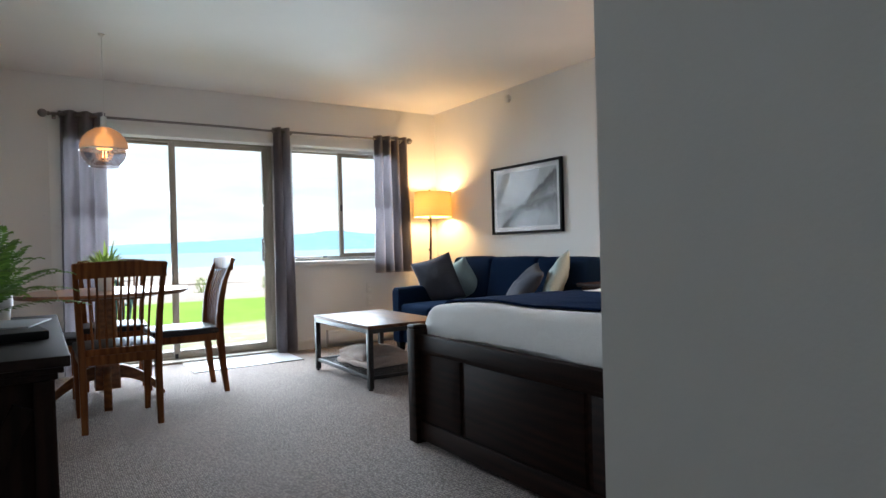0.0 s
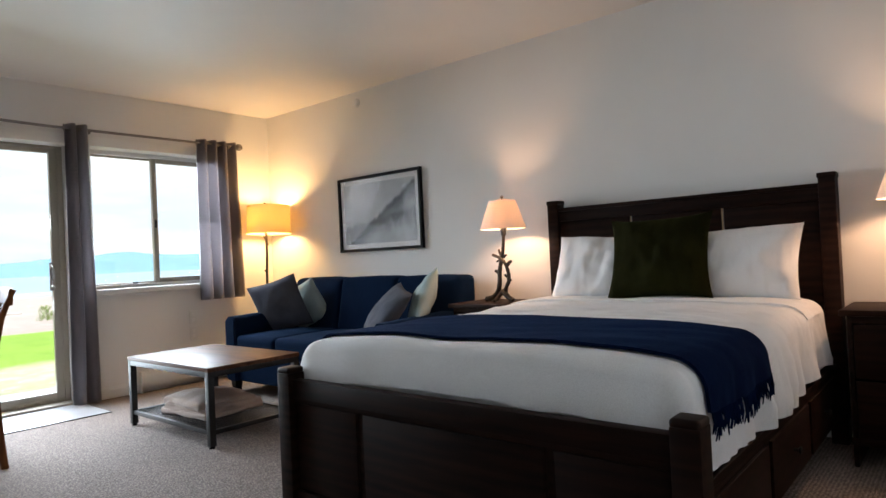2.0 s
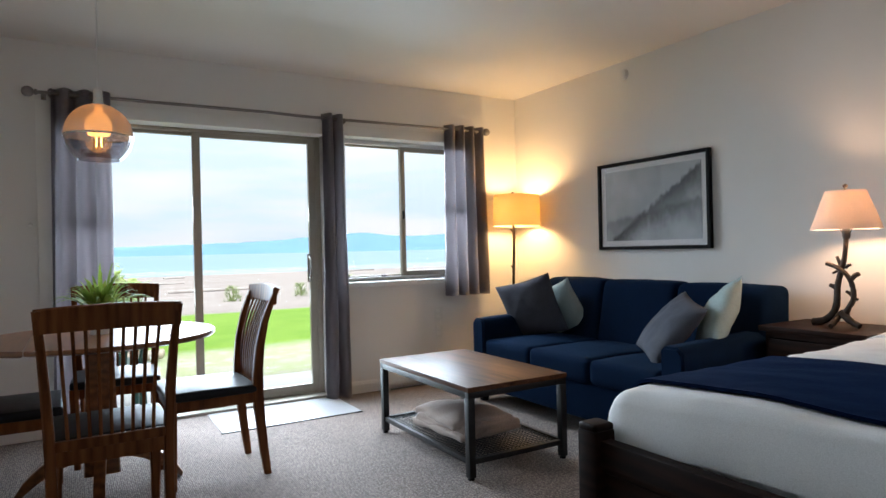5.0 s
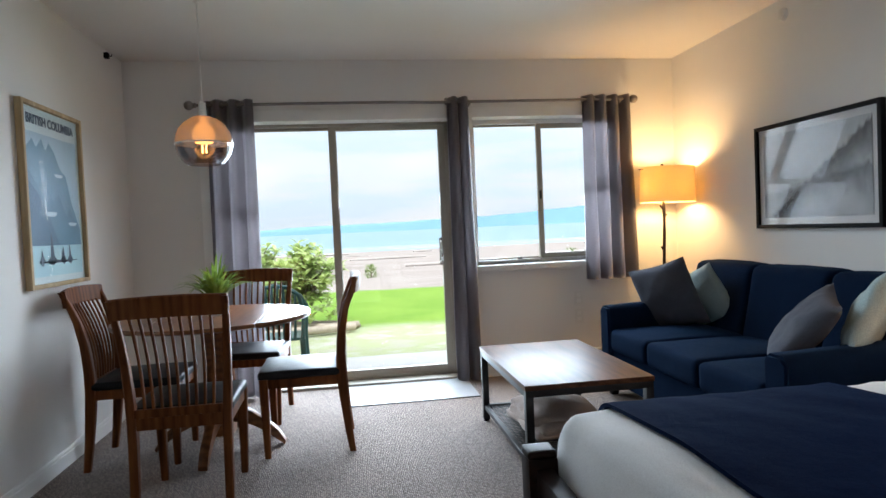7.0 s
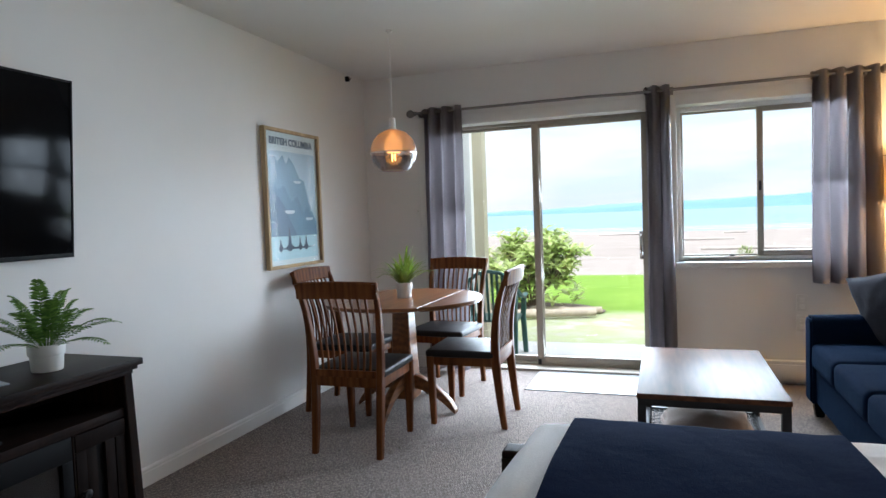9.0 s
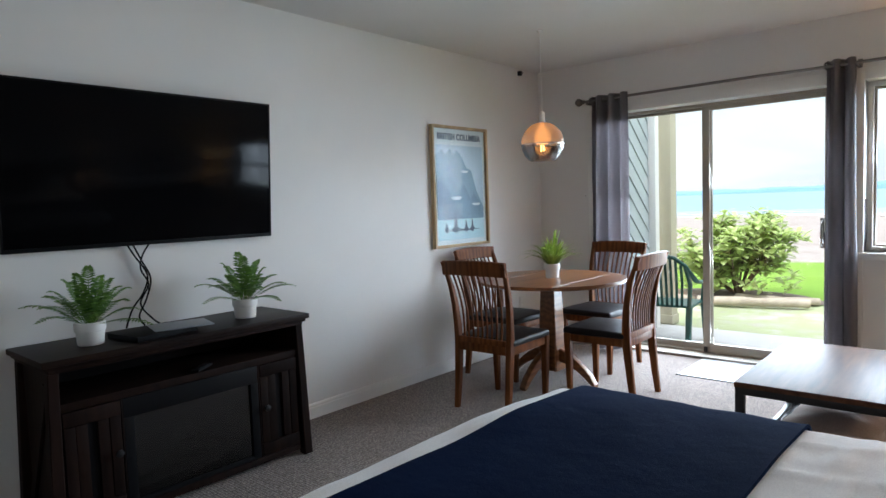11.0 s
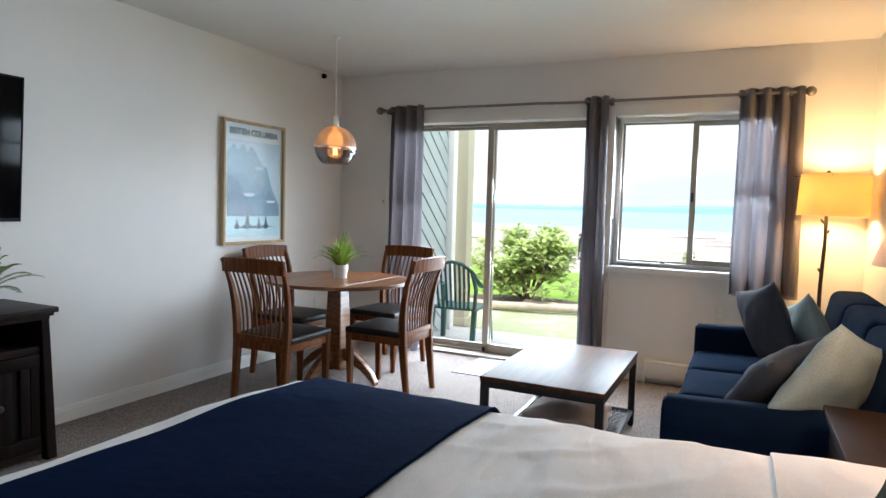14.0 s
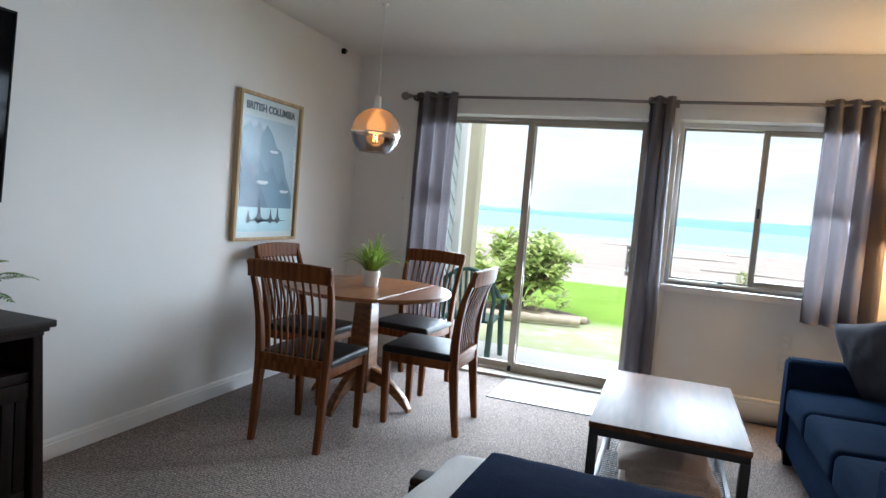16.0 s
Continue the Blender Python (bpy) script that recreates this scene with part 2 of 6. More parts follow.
def shade_mat(name, colour, through_colour, part_through=0.5):
    """Lampshade linen that lets the bulb's light through."""
    m = bpy.data.materials.new(name)
    m.use_nodes = True
    t = m.node_tree
    t.nodes.clear()
    out = t.nodes.new("ShaderNodeOutputMaterial")
    v = coords(t, (1, 1, 1))
    weave = noise_tex(t, v, 420.0, 2)
    di = t.nodes.new("ShaderNodeBsdfDiffuse")
    t.links.new(ramp(t, weave, [(0.3, scaled(colour, 0.85)), (0.7, scaled(colour, 1.05))]), di.inputs[0])
    tl = t.nodes.new("ShaderNodeBsdfTranslucent")
    t.links.new(ramp(t, weave, [(0.3, scaled(through_colour, 0.88)), (0.7, scaled(through_colour, 1.05))]), tl.inputs[0])
    mx = t.nodes.new("ShaderNodeMixShader")
    mx.inputs[0].default_value = part_through
    t.links.new(di.outputs[0], mx.inputs[1])
    t.links.new(tl.outputs[0], mx.inputs[2])
    t.links.new(mx.outputs[0], out.inputs[0])
    return m


def glow_mat(name, colour, strength):
    m, t, b = nodes_of(name)
    b.inputs["Base Color"].default_value = (*colour, 1)
    b.inputs["Emission Color"].default_value = (*colour, 1)
    b.inputs["Emission Strength"].default_value = strength
    return m


def leaf_mat(name, dark, light, rough=0.45):
    m, t, b = nodes_of(name)
    g = t.nodes.new("ShaderNodeNewGeometry")
    v = coords(t)
    c = ramp(t, g.outputs["Random Per Island"], [(0.0, dark), (1.0, light)])
    c = mix_col(t, 0.3, c, ramp(t, noise_tex(t, v, 30.0), [(0.3, scaled(dark, 0.7)), (0.7, light)]))
    t.links.new(c, b.inputs["Base Color"])
    b.inputs["Roughness"].default_value = rough
    b.inputs["Subsurface Weight"].default_value = 0.0
    tl = t.nodes.new("ShaderNodeBsdfTranslucent")
    t.links.new(c, tl.inputs[0])
    mx = t.nodes.new("ShaderNodeMixShader")
    mx.inputs[0].default_value = 0.42
    out = t.nodes["Material Output"]
    t.links.new(b.outputs[0], mx.inputs[1])
    t.links.new(tl.outputs[0], mx.inputs[2])
    t.links.new(mx.outputs[0], out.inputs[0])
    return m


def curtain_mat(name, colour):
    m, t, b = nodes_of(name)
    v = coords(t)
    weave = noise_tex(t, coords(t, (700, 700, 500)), 1.0, 2)
    c = mix_col(t, 0.3, ramp(t, noise_tex(t, v, 4.0), [(0.3, scaled(colour, 0.93)), (0.7, scaled(colour, 1.06))]),
                ramp(t, weave, [(0.3, scaled(colour, 0.7)), (0.7, scaled(colour, 1.3))]))
    t.links.new(c, b.inputs["Base Color"])
    b.inputs["Roughness"].default_value = 0.42
    b.inputs["Sheen Weight"].default_value = 0.3
    bump(t, b, weave, 0.15, 0.0006)
    tl = t.nodes.new("ShaderNodeBsdfTranslucent")
    t.links.new(c, tl.inputs[0])
    mx = t.nodes.new("ShaderNodeMixShader")
    mx.inputs[0].default_value = 0.22
    t.links.new(b.outputs[0], mx.inputs[1])
    t.links.new(tl.outputs[0], mx.inputs[2])
    t.links.new(mx.outputs[0], t.nodes["Material Output"].inputs[0])
    return m


M_WALL = wall_paint("wall_paint", (0.76, 0.745, 0.72))
M_CEIL = wall_paint("ceiling_paint", (0.71, 0.685, 0.65), 0.5, 90.0)
M_TRIM = plain("trim_paint", (0.78, 0.77, 0.74), 0.4, vary=0.03, scale=3, fine=50, relief=0.05)
M_CARPET = carpet_mat()
M_VINYL = plain("vinyl_floor", (0.38, 0.38, 0.39), 0.34, vary=0.08, scale=5, fine=90, relief=0.05)
M_ALMOND = plain("window_frame_metal", (0.36, 0.32, 0.26), 0.45, vary=0.05, relief=0.04)
M_WHITEFRAME = plain("window_white", (0.74, 0.73, 0.70), 0.4, vary=0.04, relief=0.04)
M_GLASS = glass_mat("window_glass", GLASS_TINT, 0.0, 1.45, 0.6)
M_PICGLASS = glass_mat("picture_glass", (0.97, 0.97, 0.97), 0.0, 1.52, 0.32)
M_CURTAIN = curtain_mat("curtain_cloth", (0.225, 0.20, 0.215))
M_NICKEL = plain("brushed_nickel", (0.24, 0.22, 0.21), 0.5, 1.0, vary=0.08, scale=30, relief=0.05)
M_CHAIRWOOD = wood("chair_wood", (0.088, 0.027, 0.0090), (0.195, 0.068, 0.022), 0.42, 2, 0.0)
M_TABLEWOOD = wood("table_wood", (0.115, 0.038, 0.011), (0.245, 0.096, 0.031), 0.28, 1, 0.03)
M_VINYLSEAT = plain("black_vinyl", (0.010, 0.009, 0.010), 0.42, vary=0.2, scale=9, fine=220, relief=0.25, spec=0.2)
M_BEDWOOD = wood("bed_wood", (0.0085, 0.0038, 0.0027), (0.024, 0.0098, 0.0062), 0.5, 1, 0.0)
M_CONSOLEWOOD = wood("console_wood", (0.0055, 0.0026, 0.0020), (0.019, 0.0088, 0.0062), 0.6, 2, 0.0)
M_CONSOLETOP = wood("console_top_wood", (0.010, 0.0062, 0.0054), (0.025, 0.0148, 0.012), 0.45, 1, 0.0)
M_COFFEETOP = wood("coffee_top_wood", (0.050, 0.022, 0.013), (0.125, 0.056, 0.030), 0.42, 1, 0.0)
M_BLACKMETAL = plain("black_metal", (0.009, 0.0088, 0.0095), 0.42, 0.15, vary=0.15, scale=20, relief=0.08)
M_BLACK = plain("matt_black", (0.006, 0.006, 0.007), 0.55, vary=0.15, relief=0.05, spec=0.10)
M_SCREEN = plain("screen_glass", (0.003, 0.003, 0.0035), 0.10, vary=0.02, relief=0.0, spec=0.06)
M_FIREGLASS = plain("fire_glass", (0.022, 0.022, 0.024), 0.12, vary=0.1, relief=0.0)
M_LOGS = plain("ember_logs", (0.075, 0.055, 0.045), 0.8, vary=0.5, scale=25, relief=0.5, depth=0.004)
M_SOFA = cloth("sofa_cloth", (0.0040, 0.0115, 0.0300), 900, 1.0, 0.12, 0.035, nap=(0.2, 0.5, 1.0))
M_WHITECLOTH = cloth("white_cotton", (0.85, 0.84, 0.835), 1200, 0.85, 0.02, 0.1, 0.3, 0.014)
M_PILLOWCASE = cloth("pillow_cotton", (0.85, 0.84, 0.84), 1200, 0.85, 0.02, 0.1, 0.3, 0.022)
M_NAVY = cloth("navy_knit", (0.0020, 0.0066, 0.0270), 700, 1.0, 0.12, 0.04, 0.6, nap=(0.1, 0.36, 1.0))
M_GREEN = cloth("moss_velvet", (0.014, 0.0135, 0.0032), 700, 0.8, 0.45, 0.06, 0.8, 0.02, (0.5, 0.6, 0.2))
M_GREYCUSH = cloth("grey_cushion_cloth", (0.075, 0.080, 0.098), 600, 0.9, 0.12)
M_MINTCUSH = cloth("pale_green_cushion_cloth", (0.31, 0.385, 0.385), 600, 0.9, 0.12)
M_BLANKET = cloth("beige_blanket_cloth", (0.46, 0.375, 0.325), 500, 0.95, 0.1, 0.4, 0.7)
M_BARK = plain("bronze_branch", (0.040, 0.026, 0.017), 0.5, 0.35, vary=0.4, scale=30, fine=160, relief=0.6, depth=0.003)
M_SHADE = shade_mat("linen_shade", (0.80, 0.73, 0.66), (0.95, 0.80, 0.66), 0.19)
M_SHADE2 = shade_mat("yellow_linen_shade", (0.80, 0.67, 0.44), (0.98, 0.76, 0.38), 0.23)
M_POT = plain("white_ceramic", (0.76, 0.75, 0.72), 0.3, vary=0.04, relief=0.05)
M_SOIL = plain("potting_soil", (0.03, 0.022, 0.016), 0.9, vary=0.4, scale=60, relief=0.8, depth=0.004)
M_FERN = leaf_mat("fern_leaf", (0.04, 0.11, 0.02), (0.20, 0.36, 0.06))
M_GRASSLEAF = leaf_mat("grass_leaf", (0.09, 0.18, 0.02), (0.36, 0.48, 0.08))
M_PLASTIC = plain("white_plastic", (0.72, 0.71, 0.68), 0.4, vary=0.03, relief=0.0)
M_CHROME = plain("chrome", (0.62, 0.60, 0.58), 0.12, 1.0, vary=0.03, relief=0.0)
M_PAPER = plain("white_paper", (0.74, 0.74, 0.74), 0.7, vary=0.03, relief=0.05)
M_PALEWOOD = wood("pale_frame_wood", (0.42, 0.30, 0.17), (0.60, 0.45, 0.27), 0.45, 2)
M_BULB = glow_mat("warm_bulb", (1.0, 0.62, 0.25), 12.0)
M_FILAMENT = glow_mat("filament", (1.0, 0.50, 0.12), 30.0)


# ---- geometry helpers ----
def place(bm, m):
    bmesh.ops.transform(bm, matrix=m, verts=bm.verts)
    return bm


def join(bm, *others):
    for o in others:
        me = bpy.data.meshes.new("tmp")
        o.to_mesh(me)
        o.free()
        bm.from_mesh(me)
        bpy.data.meshes.remove(me)
    return bm


def block(x0, x1, y0, y1, z0, z1, edge=0.0, seg=2):
    bm = bmesh.new()
    bmesh.ops.create_cube(bm, size=1)
    for v in bm.verts:
        v.co = ((x0 + x1) / 2 + v.co.x * (x1 - x0), (y0 + y1) / 2 + v.co.y * (y1 - y0), (z0 + z1) / 2 + v.co.z * (z1 - z0))
    if edge > 0:
        bmesh.ops.bevel(bm, geom=list(bm.edges), offset=edge, segments=seg, affect="EDGES", profile=0.6)
    return bm


def loft(rings, caps=True):
    """A skin over a row of rings with the same number of points each."""
    bm = bmesh.new()
    rows = [[bm.verts.new(p) for p in r] for r in rings]
    n = len(rows[0])
    for a, b in zip(rows, rows[1:]):
        for i in range(n):
            bm.faces.new((a[i], a[(i + 1) % n], b[(i + 1) % n], b[i]))
    if caps:
        bm.faces.new(rows[0][::-1])
        bm.faces.new(rows[-1])
    bmesh.ops.recalc_face_normals(bm, faces=bm.faces)
    return bm


def tube(points, radii, n=10, squash=1.0):
    """A bent, tapering round bar."""
    pts = [Vector(p) for p in points]
    if not isinstance(radii, (list, tuple)):
        radii = [radii] * len(pts)
    rings, side = [], None
    for i, p in enumerate(pts):
        d = (pts[min(i + 1, len(pts) - 1)] - pts[max(i - 1, 0)]).normalized()
        if side is None:
            side = d.cross(Vector((0, 0, 1)) if abs(d.z) < 0.9 else Vector((1, 0, 0))).normalized()
        side = (side - d * side.dot(d)).normalized()
        up = d.cross(side)
        rings.append([p + radii[i] * (math.cos(2 * math.pi * k / n) * side + squash * math.sin(2 * math.pi * k / n) * up) for k in range(n)])
    return loft(rings)


def lathe(profile, n=28, caps=False):
    return loft([[(r * math.cos(2 * math.pi * k / n), r * math.sin(2 * math.pi * k / n), z) for k in range(n)] for r, z in profile], caps)


def bar(path, w, d, n_edge=0.004):
    """A bar of rectangular section (w across x, d across y) that follows points with mostly upright run."""
    rings = []
    for p in path:
        x, y, z = p[:3]
        ww, dd = (p[3], p[4]) if len(p) > 3 else (w, d)
        e = n_edge
        ring = [(-ww / 2 + e, -dd / 2), (ww / 2 - e, -dd / 2), (ww / 2, -dd / 2 + e), (ww / 2, dd / 2 - e), (ww / 2 - e, dd / 2), (-ww / 2 + e, dd / 2), (-ww / 2, dd / 2 - e), (-ww / 2, -dd / 2 + e)]
        rings.append([(x + a, y + b, z) for a, b in ring])
    return loft(rings)


def pillow(w, h, t, seed=0, pinch=0.85, res=18, puff=0.5, corner=0.03):
    """A stuffed cushion: w along x, h along z, thick along y, with drawn-out corners and creases."""
    bm = bmesh.new()
    grid = {}
    for sidev in (1, -1):
        for i in range(res + 1):
            for j in range(res + 1):
                u, v = 2 * i / res - 1, 2 * j / res - 1
                edge = i in (0, res) or j in (0, res)
                if sidev == -1 and edge:
                    grid[(sidev, i, j)] = grid[(1, i, j)]
                    continue
                px = u * (1 - (1 - pinch) * 0.35 * (1 - v * v) * abs(u))
                pz = v * (1 - (1 - pinch) * 0.35 * (1 - u * u) * abs(v))
                px, pz = px * (1 - corner * u * u * v ** 4), pz * (1 - corner * v * v * u ** 4)
                th = ((1 - u * u) * (1 - v * v)) ** puff
                cr = noise.noise(Vector((u * 2.1 + seed * 7.3, v * 2.1, sidev * 3.0 + seed))) * 0.20 + noise.noise(Vector((u * 5 + seed, v * 4, sidev * 5.0))) * 0.11
                grid[(sidev, i, j)] = bm.verts.new((px * w / 2, sidev * t / 2 * (th * (1 + cr)), pz * h / 2))
    for sidev in (1, -1):
        for i in range(res):
            for j in range(res):
                q = [grid[(sidev, i, j)], grid[(sidev, i + 1, j)], grid[(sidev, i + 1, j + 1)], grid[(sidev, i, j + 1)]]
                bm.faces.new(q if sidev == -1 else q[::-1])
    bmesh.ops.recalc_face_normals(bm, faces=bm.faces)
    return bm


def soft_block(x0, x1, y0, y1, z0, z1, r, crown=0.0, seed=0, rough=0.004, res=0.07):
    """An upholstered block: rounded, subdivided, slightly crowned and uneven."""
    bm = block(x0, x1, y0, y1, z0, z1, r, 4)
    for _ in range(4):
        long = [e for e in bm.edges if e.calc_length() > res * 1.6]
        if not long:
            break
        bmesh.ops.subdivide_edges(bm, edges=long, cuts=1, use_grid_fill=True)
    bm.normal_update()
    for v in bm.verts:
        u, w = (v.co.x - x0) / (x1 - x0) * 2 - 1, (v.co.y - y0) / (y1 - y0) * 2 - 1
        k = crown * max(0, 1 - u * u) * max(0, 1 - w * w) * ((v.co.z - z0) / (z1 - z0))
        v.co.z += k
        v.co += v.normal * rough * noise.noise(v.co * 6 + Vector((seed, 0, 0)))
    return bm


def smooth(bm, angle=40):
    for f in bm.faces:
        f.smooth = True
    lim = radians(angle)
    for e in bm.edges:
        if len(e.link_faces) == 2 and e.calc_face_angle(0) > lim:
            e.smooth = False
    return bm


def mesh_of(name, bm, material, angle=40):
    bmesh.ops.recalc_face_normals(bm, faces=bm.faces)
    smooth(bm, angle)
    me = bpy.data.meshes.new(name)
    bm.to_mesh(me)
    bm.free()
    for m in (material if isinstance(material, (list, tuple)) else [material]):
        me.materials.append(m)
    return me


def part(name, bm, material, parent, label="", angle=40):
    ob = new(name, bm if isinstance(bm, bpy.types.Mesh) else mesh_of(name, bm, material, angle))
    ob.parent = parent
    if label:
        tagged(ob, label)
    return ob


def thing(name, m, label, category, group=""):
    ob = new(name)
    ob.matrix_world = m if isinstance(m, Matrix) else Matrix.Translation(m)
    ob.empty_display_size = 0.1
    return tagged(ob, label, category, group)


def setting(name, bm, material, label, category="", angle=40):
    return tagged(new(name, mesh_of(name, bm, material, angle)), label, category or name.split("_")[0], kind="structure")


# ---- the room ----
WX, EX, NY, CZ = -0.13, 4.12, 6.25, 2.50      # faces of the west, east and north walls; ceiling
OUT = 6.47                                      # outer face of the north wall
SL, SR, SH = 0.46, 2.27, 2.045                  # sliding door opening
VL, VR, VB, VT = 2.43, 3.60, 0.885, 2.05        # window opening
PX, PY = 0.846, 0.695                           # corner of the hall partition

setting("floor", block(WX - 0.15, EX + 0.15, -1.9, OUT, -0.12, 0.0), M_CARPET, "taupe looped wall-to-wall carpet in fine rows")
setting("floor_inset", block(1.355, 2.30, 5.70, 6.25, 0.0, 0.006, 0.002), M_VINYL, "pale grey vinyl floor patch inside the patio door", "floor")
setting("floor_edging", block(1.345, 2.30, 5.688, 5.70, 0.0, 0.007, 0.002), M_BLACKMETAL, "dark metal edging strip between vinyl and carpet", "trim")
setting("ceiling", block(WX - 0.15, EX + 0.15, -1.9, OUT, CZ, CZ + 0.14), M_CEIL, "off-white finely stippled flat ceiling")
setting("wall_west", block(WX - 0.15, WX, -1.9, OUT, 0.0, CZ), M_WALL, "off-white painted plaster wall behind the television")
setting("wall_east", block(EX, EX + 0.15, -1.9, OUT, 0.0, CZ), M_WALL, "off-white painted plaster wall behind the bed")
north = block(WX, SL, NY, OUT, 0.0, CZ)
join(north, block(SL, SR, NY, OUT, SH, CZ), block(SR, VL, NY, OUT, 0.0, CZ), block(VL, VR, NY, OUT, 0.0, VB), block(VL, VR, NY, OUT, VT, CZ), block(VR, EX, NY, OUT, 0.0, CZ))
bmesh.ops.remove_doubles(north, verts=north.verts, dist=0.0005)
setting("wall_north", north, M_WALL, "off-white painted wall with patio door and window")
setting("wall_south", block(PX, EX, PY - 0.12, PY, 0.0, CZ), M_WALL, "off-white painted partition behind the bedside")
setting("wall_hall", block(PX, PX + 0.12, -1.75, PY - 0.12, 0.0, CZ), M_WALL, "off-white painted side wall of the entry hall")
setting("wall_entry", block(WX, EX, -1.9, -1.75, 0.0, CZ), M_WALL, "plain off-white wall closing the entry hall")


def skirting(x0, y0, x1, y1, nx, ny, h=0.095):
    """A moulded skirting board along a line, proud of the wall along the normal."""
    prof = [(0.0, 0.0), (0.014, 0.0), (0.014, h * 0.72), (0.011, h * 0.78), (0.011, h * 0.88), (0.006, h), (0.0, h)]
    return loft([[(x + nx * a, y + ny * a, z) for a, z in prof] for x, y in ((x0, y0), (x1, y1))])


setting("baseboard_west", skirting(WX, -1.75, WX, NY, 1, 0), M_TRIM, "white moulded skirting board along the long wall", "baseboard", 20)
setting("baseboard_north", join(skirting(WX + 0.015, NY, SL - 0.09, NY, 0, -1), skirting(SR + 0.09, NY, EX, NY, 0, -1)), M_TRIM, "white moulded skirting board under the window", "baseboard", 20)
setting("baseboard_east", skirting(EX, PY, EX, NY - 0.015, -1, 0), M_TRIM, "white moulded skirting board behind bed and sofa", "baseboard", 20)
setting("baseboard_south", skirting(PX, PY, EX - 0.015, PY, 0, 1), M_TRIM, "white moulded skirting board on the partition", "baseboard", 20)
setting("baseboard_hall", skirting(PX, -1.75, PX, PY, -1, 0), M_TRIM, "white moulded skirting board in the hall", "baseboard", 20)

# casings round the two openings
T = 0.016
setting("trim_door", join(block(SL - 0.085, SL, NY - T, NY, 0, SH + 0.085, 0.003), block(SL, SR, NY - T, NY, SH, SH + 0.085, 0.003)), M_TRIM, "flat white painted casing over the patio door", "trim")
setting("trim_between", block(SR, VL, NY - T, NY, 0.10, VT + 0.08, 0.003), M_TRIM, "flat white casing between door and window", "trim")
setting("trim_window", join(block(VL, VR, NY - T, NY, VT, VT + 0.08, 0.003), block(VR, VR + 0.085, NY - T, NY, VB - 0.045, VT + 0.08, 0.003)), M_TRIM, "flat white painted casing round the window", "trim")

# sliding patio door
door = tagged(new("door_1"), "almond aluminium sliding glass patio door, closed", "sliding door", kind="structure")
door.location = (0, 0, 0)
FY = 6.375
part("door_frame", join(block(SL, SL + 0.04, FY, OUT, 0.0, SH, 0.004), block(SR - 0.04, SR, FY, OUT, 0.0, SH, 0.004), block(SL + 0.04, SR - 0.04, FY, OUT, SH - 0.022, SH, 0.004)), M_ALMOND, door)
part("threshold", join(block(SL, SR, NY, OUT + 0.03, 0.001, 0.022, 0.004), block(SL + 0.04, SR - 0.04, FY + 0.005, FY + 0.02, 0.022, 0.04, 0.002), block(SL + 0.04, SR - 0.04, FY + 0.045, FY + 0.06, 0.022, 0.04, 0.002)), M_ALMOND, door, "brushed metal sill track")


def sash(parent, name, x0, x1, z0, z1, y0, y1, s, top, bottom, mat_frame):
    p = part(name, join(block(x0, x0 + s, y0, y1, z0, z1, 0.004), block(x1 - s, x1, y0, y1, z0, z1, 0.004),
                        block(x0 + s, x1 - s, y0, y1, z1 - top, z1, 0.004), block(x0 + s, x1 - s, y0, y1, z0, z0 + bottom, 0.004)), mat_frame, parent)
    ym = (y0 + y1) / 2
    g = part("pane", block(x0 + s - 0.004, x1 - s + 0.004, ym - 0.003, ym + 0.003, z0 + bottom - 0.004, z1 - top + 0.004), M_GLASS, p, "clear glass pane")
    g.visible_shadow = False
    return p


fixed = sash(door, "fixed_panel", SL + 0.04, 1.375, 0.04, SH - 0.022, FY + 0.05, FY + 0.085, 0.035, 0.022, 0.05, M_ALMOND)
slide = sash(door, "sliding_panel", 1.315, SR - 0.04, 0.04, SH - 0.022, FY + 0.005, FY + 0.04, 0.055, 0.036, 0.06, M_ALMOND)
part("pull_handle", join(tube([(2.165, FY + 0.004, 0.92), (2.165, FY - 0.035, 0.94), (2.165, FY - 0.05, 1.01), (2.165, FY - 0.035, 1.08), (2.165, FY + 0.004, 1.10)], 0.009), block(2.15, 2.18, FY + 0.001, FY + 0.006, 0.9, 1.12, 0.002)), M_CHROME, slide, "curved metal pull handle")
part("latch", block(1.322, 1.350, FY - 0.008, FY + 0.006, 0.03, 0.075, 0.004), M_BLACKMETAL, slide, "small dark foot latch")

# window beside it
win = tagged(new("window_1"), "almond framed sliding window looking out to sea", "window", kind="structure")
part("window_frame", join(block(VL, VL + 0.035, FY, OUT, VB, VT, 0.004), block(VR - 0.035, VR, FY, OUT, VB, VT, 0.004), block(VL + 0.035, VR - 0.035, FY, OUT, VT - 0.035, VT, 0.004), block(VL + 0.035, VR - 0.035, FY, OUT, VB, VB + 0.03, 0.004)), M_WHITEFRAME, win)
sash(win, "fixed_sash", VL + 0.035, 3.015, VB + 0.03, VT - 0.035, FY + 0.045, FY + 0.075, 0.014, 0.014, 0.014, M_ALMOND)
ws = sash(win, "sliding_sash", 2.988, VR - 0.035, VB + 0.03, VT - 0.035, FY + 0.008, FY + 0.04, 0.042, 0.038, 0.042, M_ALMOND)
part("sash_latch", block(2.998, 3.014, FY - 0.008, FY + 0.01, 1.40, 1.47, 0.004), M_BLACKMETAL, ws, "slim sash catch")
part("track_stop", block(2.795, 2.83, FY - 0.004, FY + 0.022, VB + 0.03, VB + 0.046, 0.003), M_BLACKMETAL, win, "small dark track stop")
part("window_sill", block(VL - 0.02, VR + 0.09, NY - 0.035, FY, VB - 0.048, VB - 0.0, 0.005), M_TRIM, win, "white painted sill board")

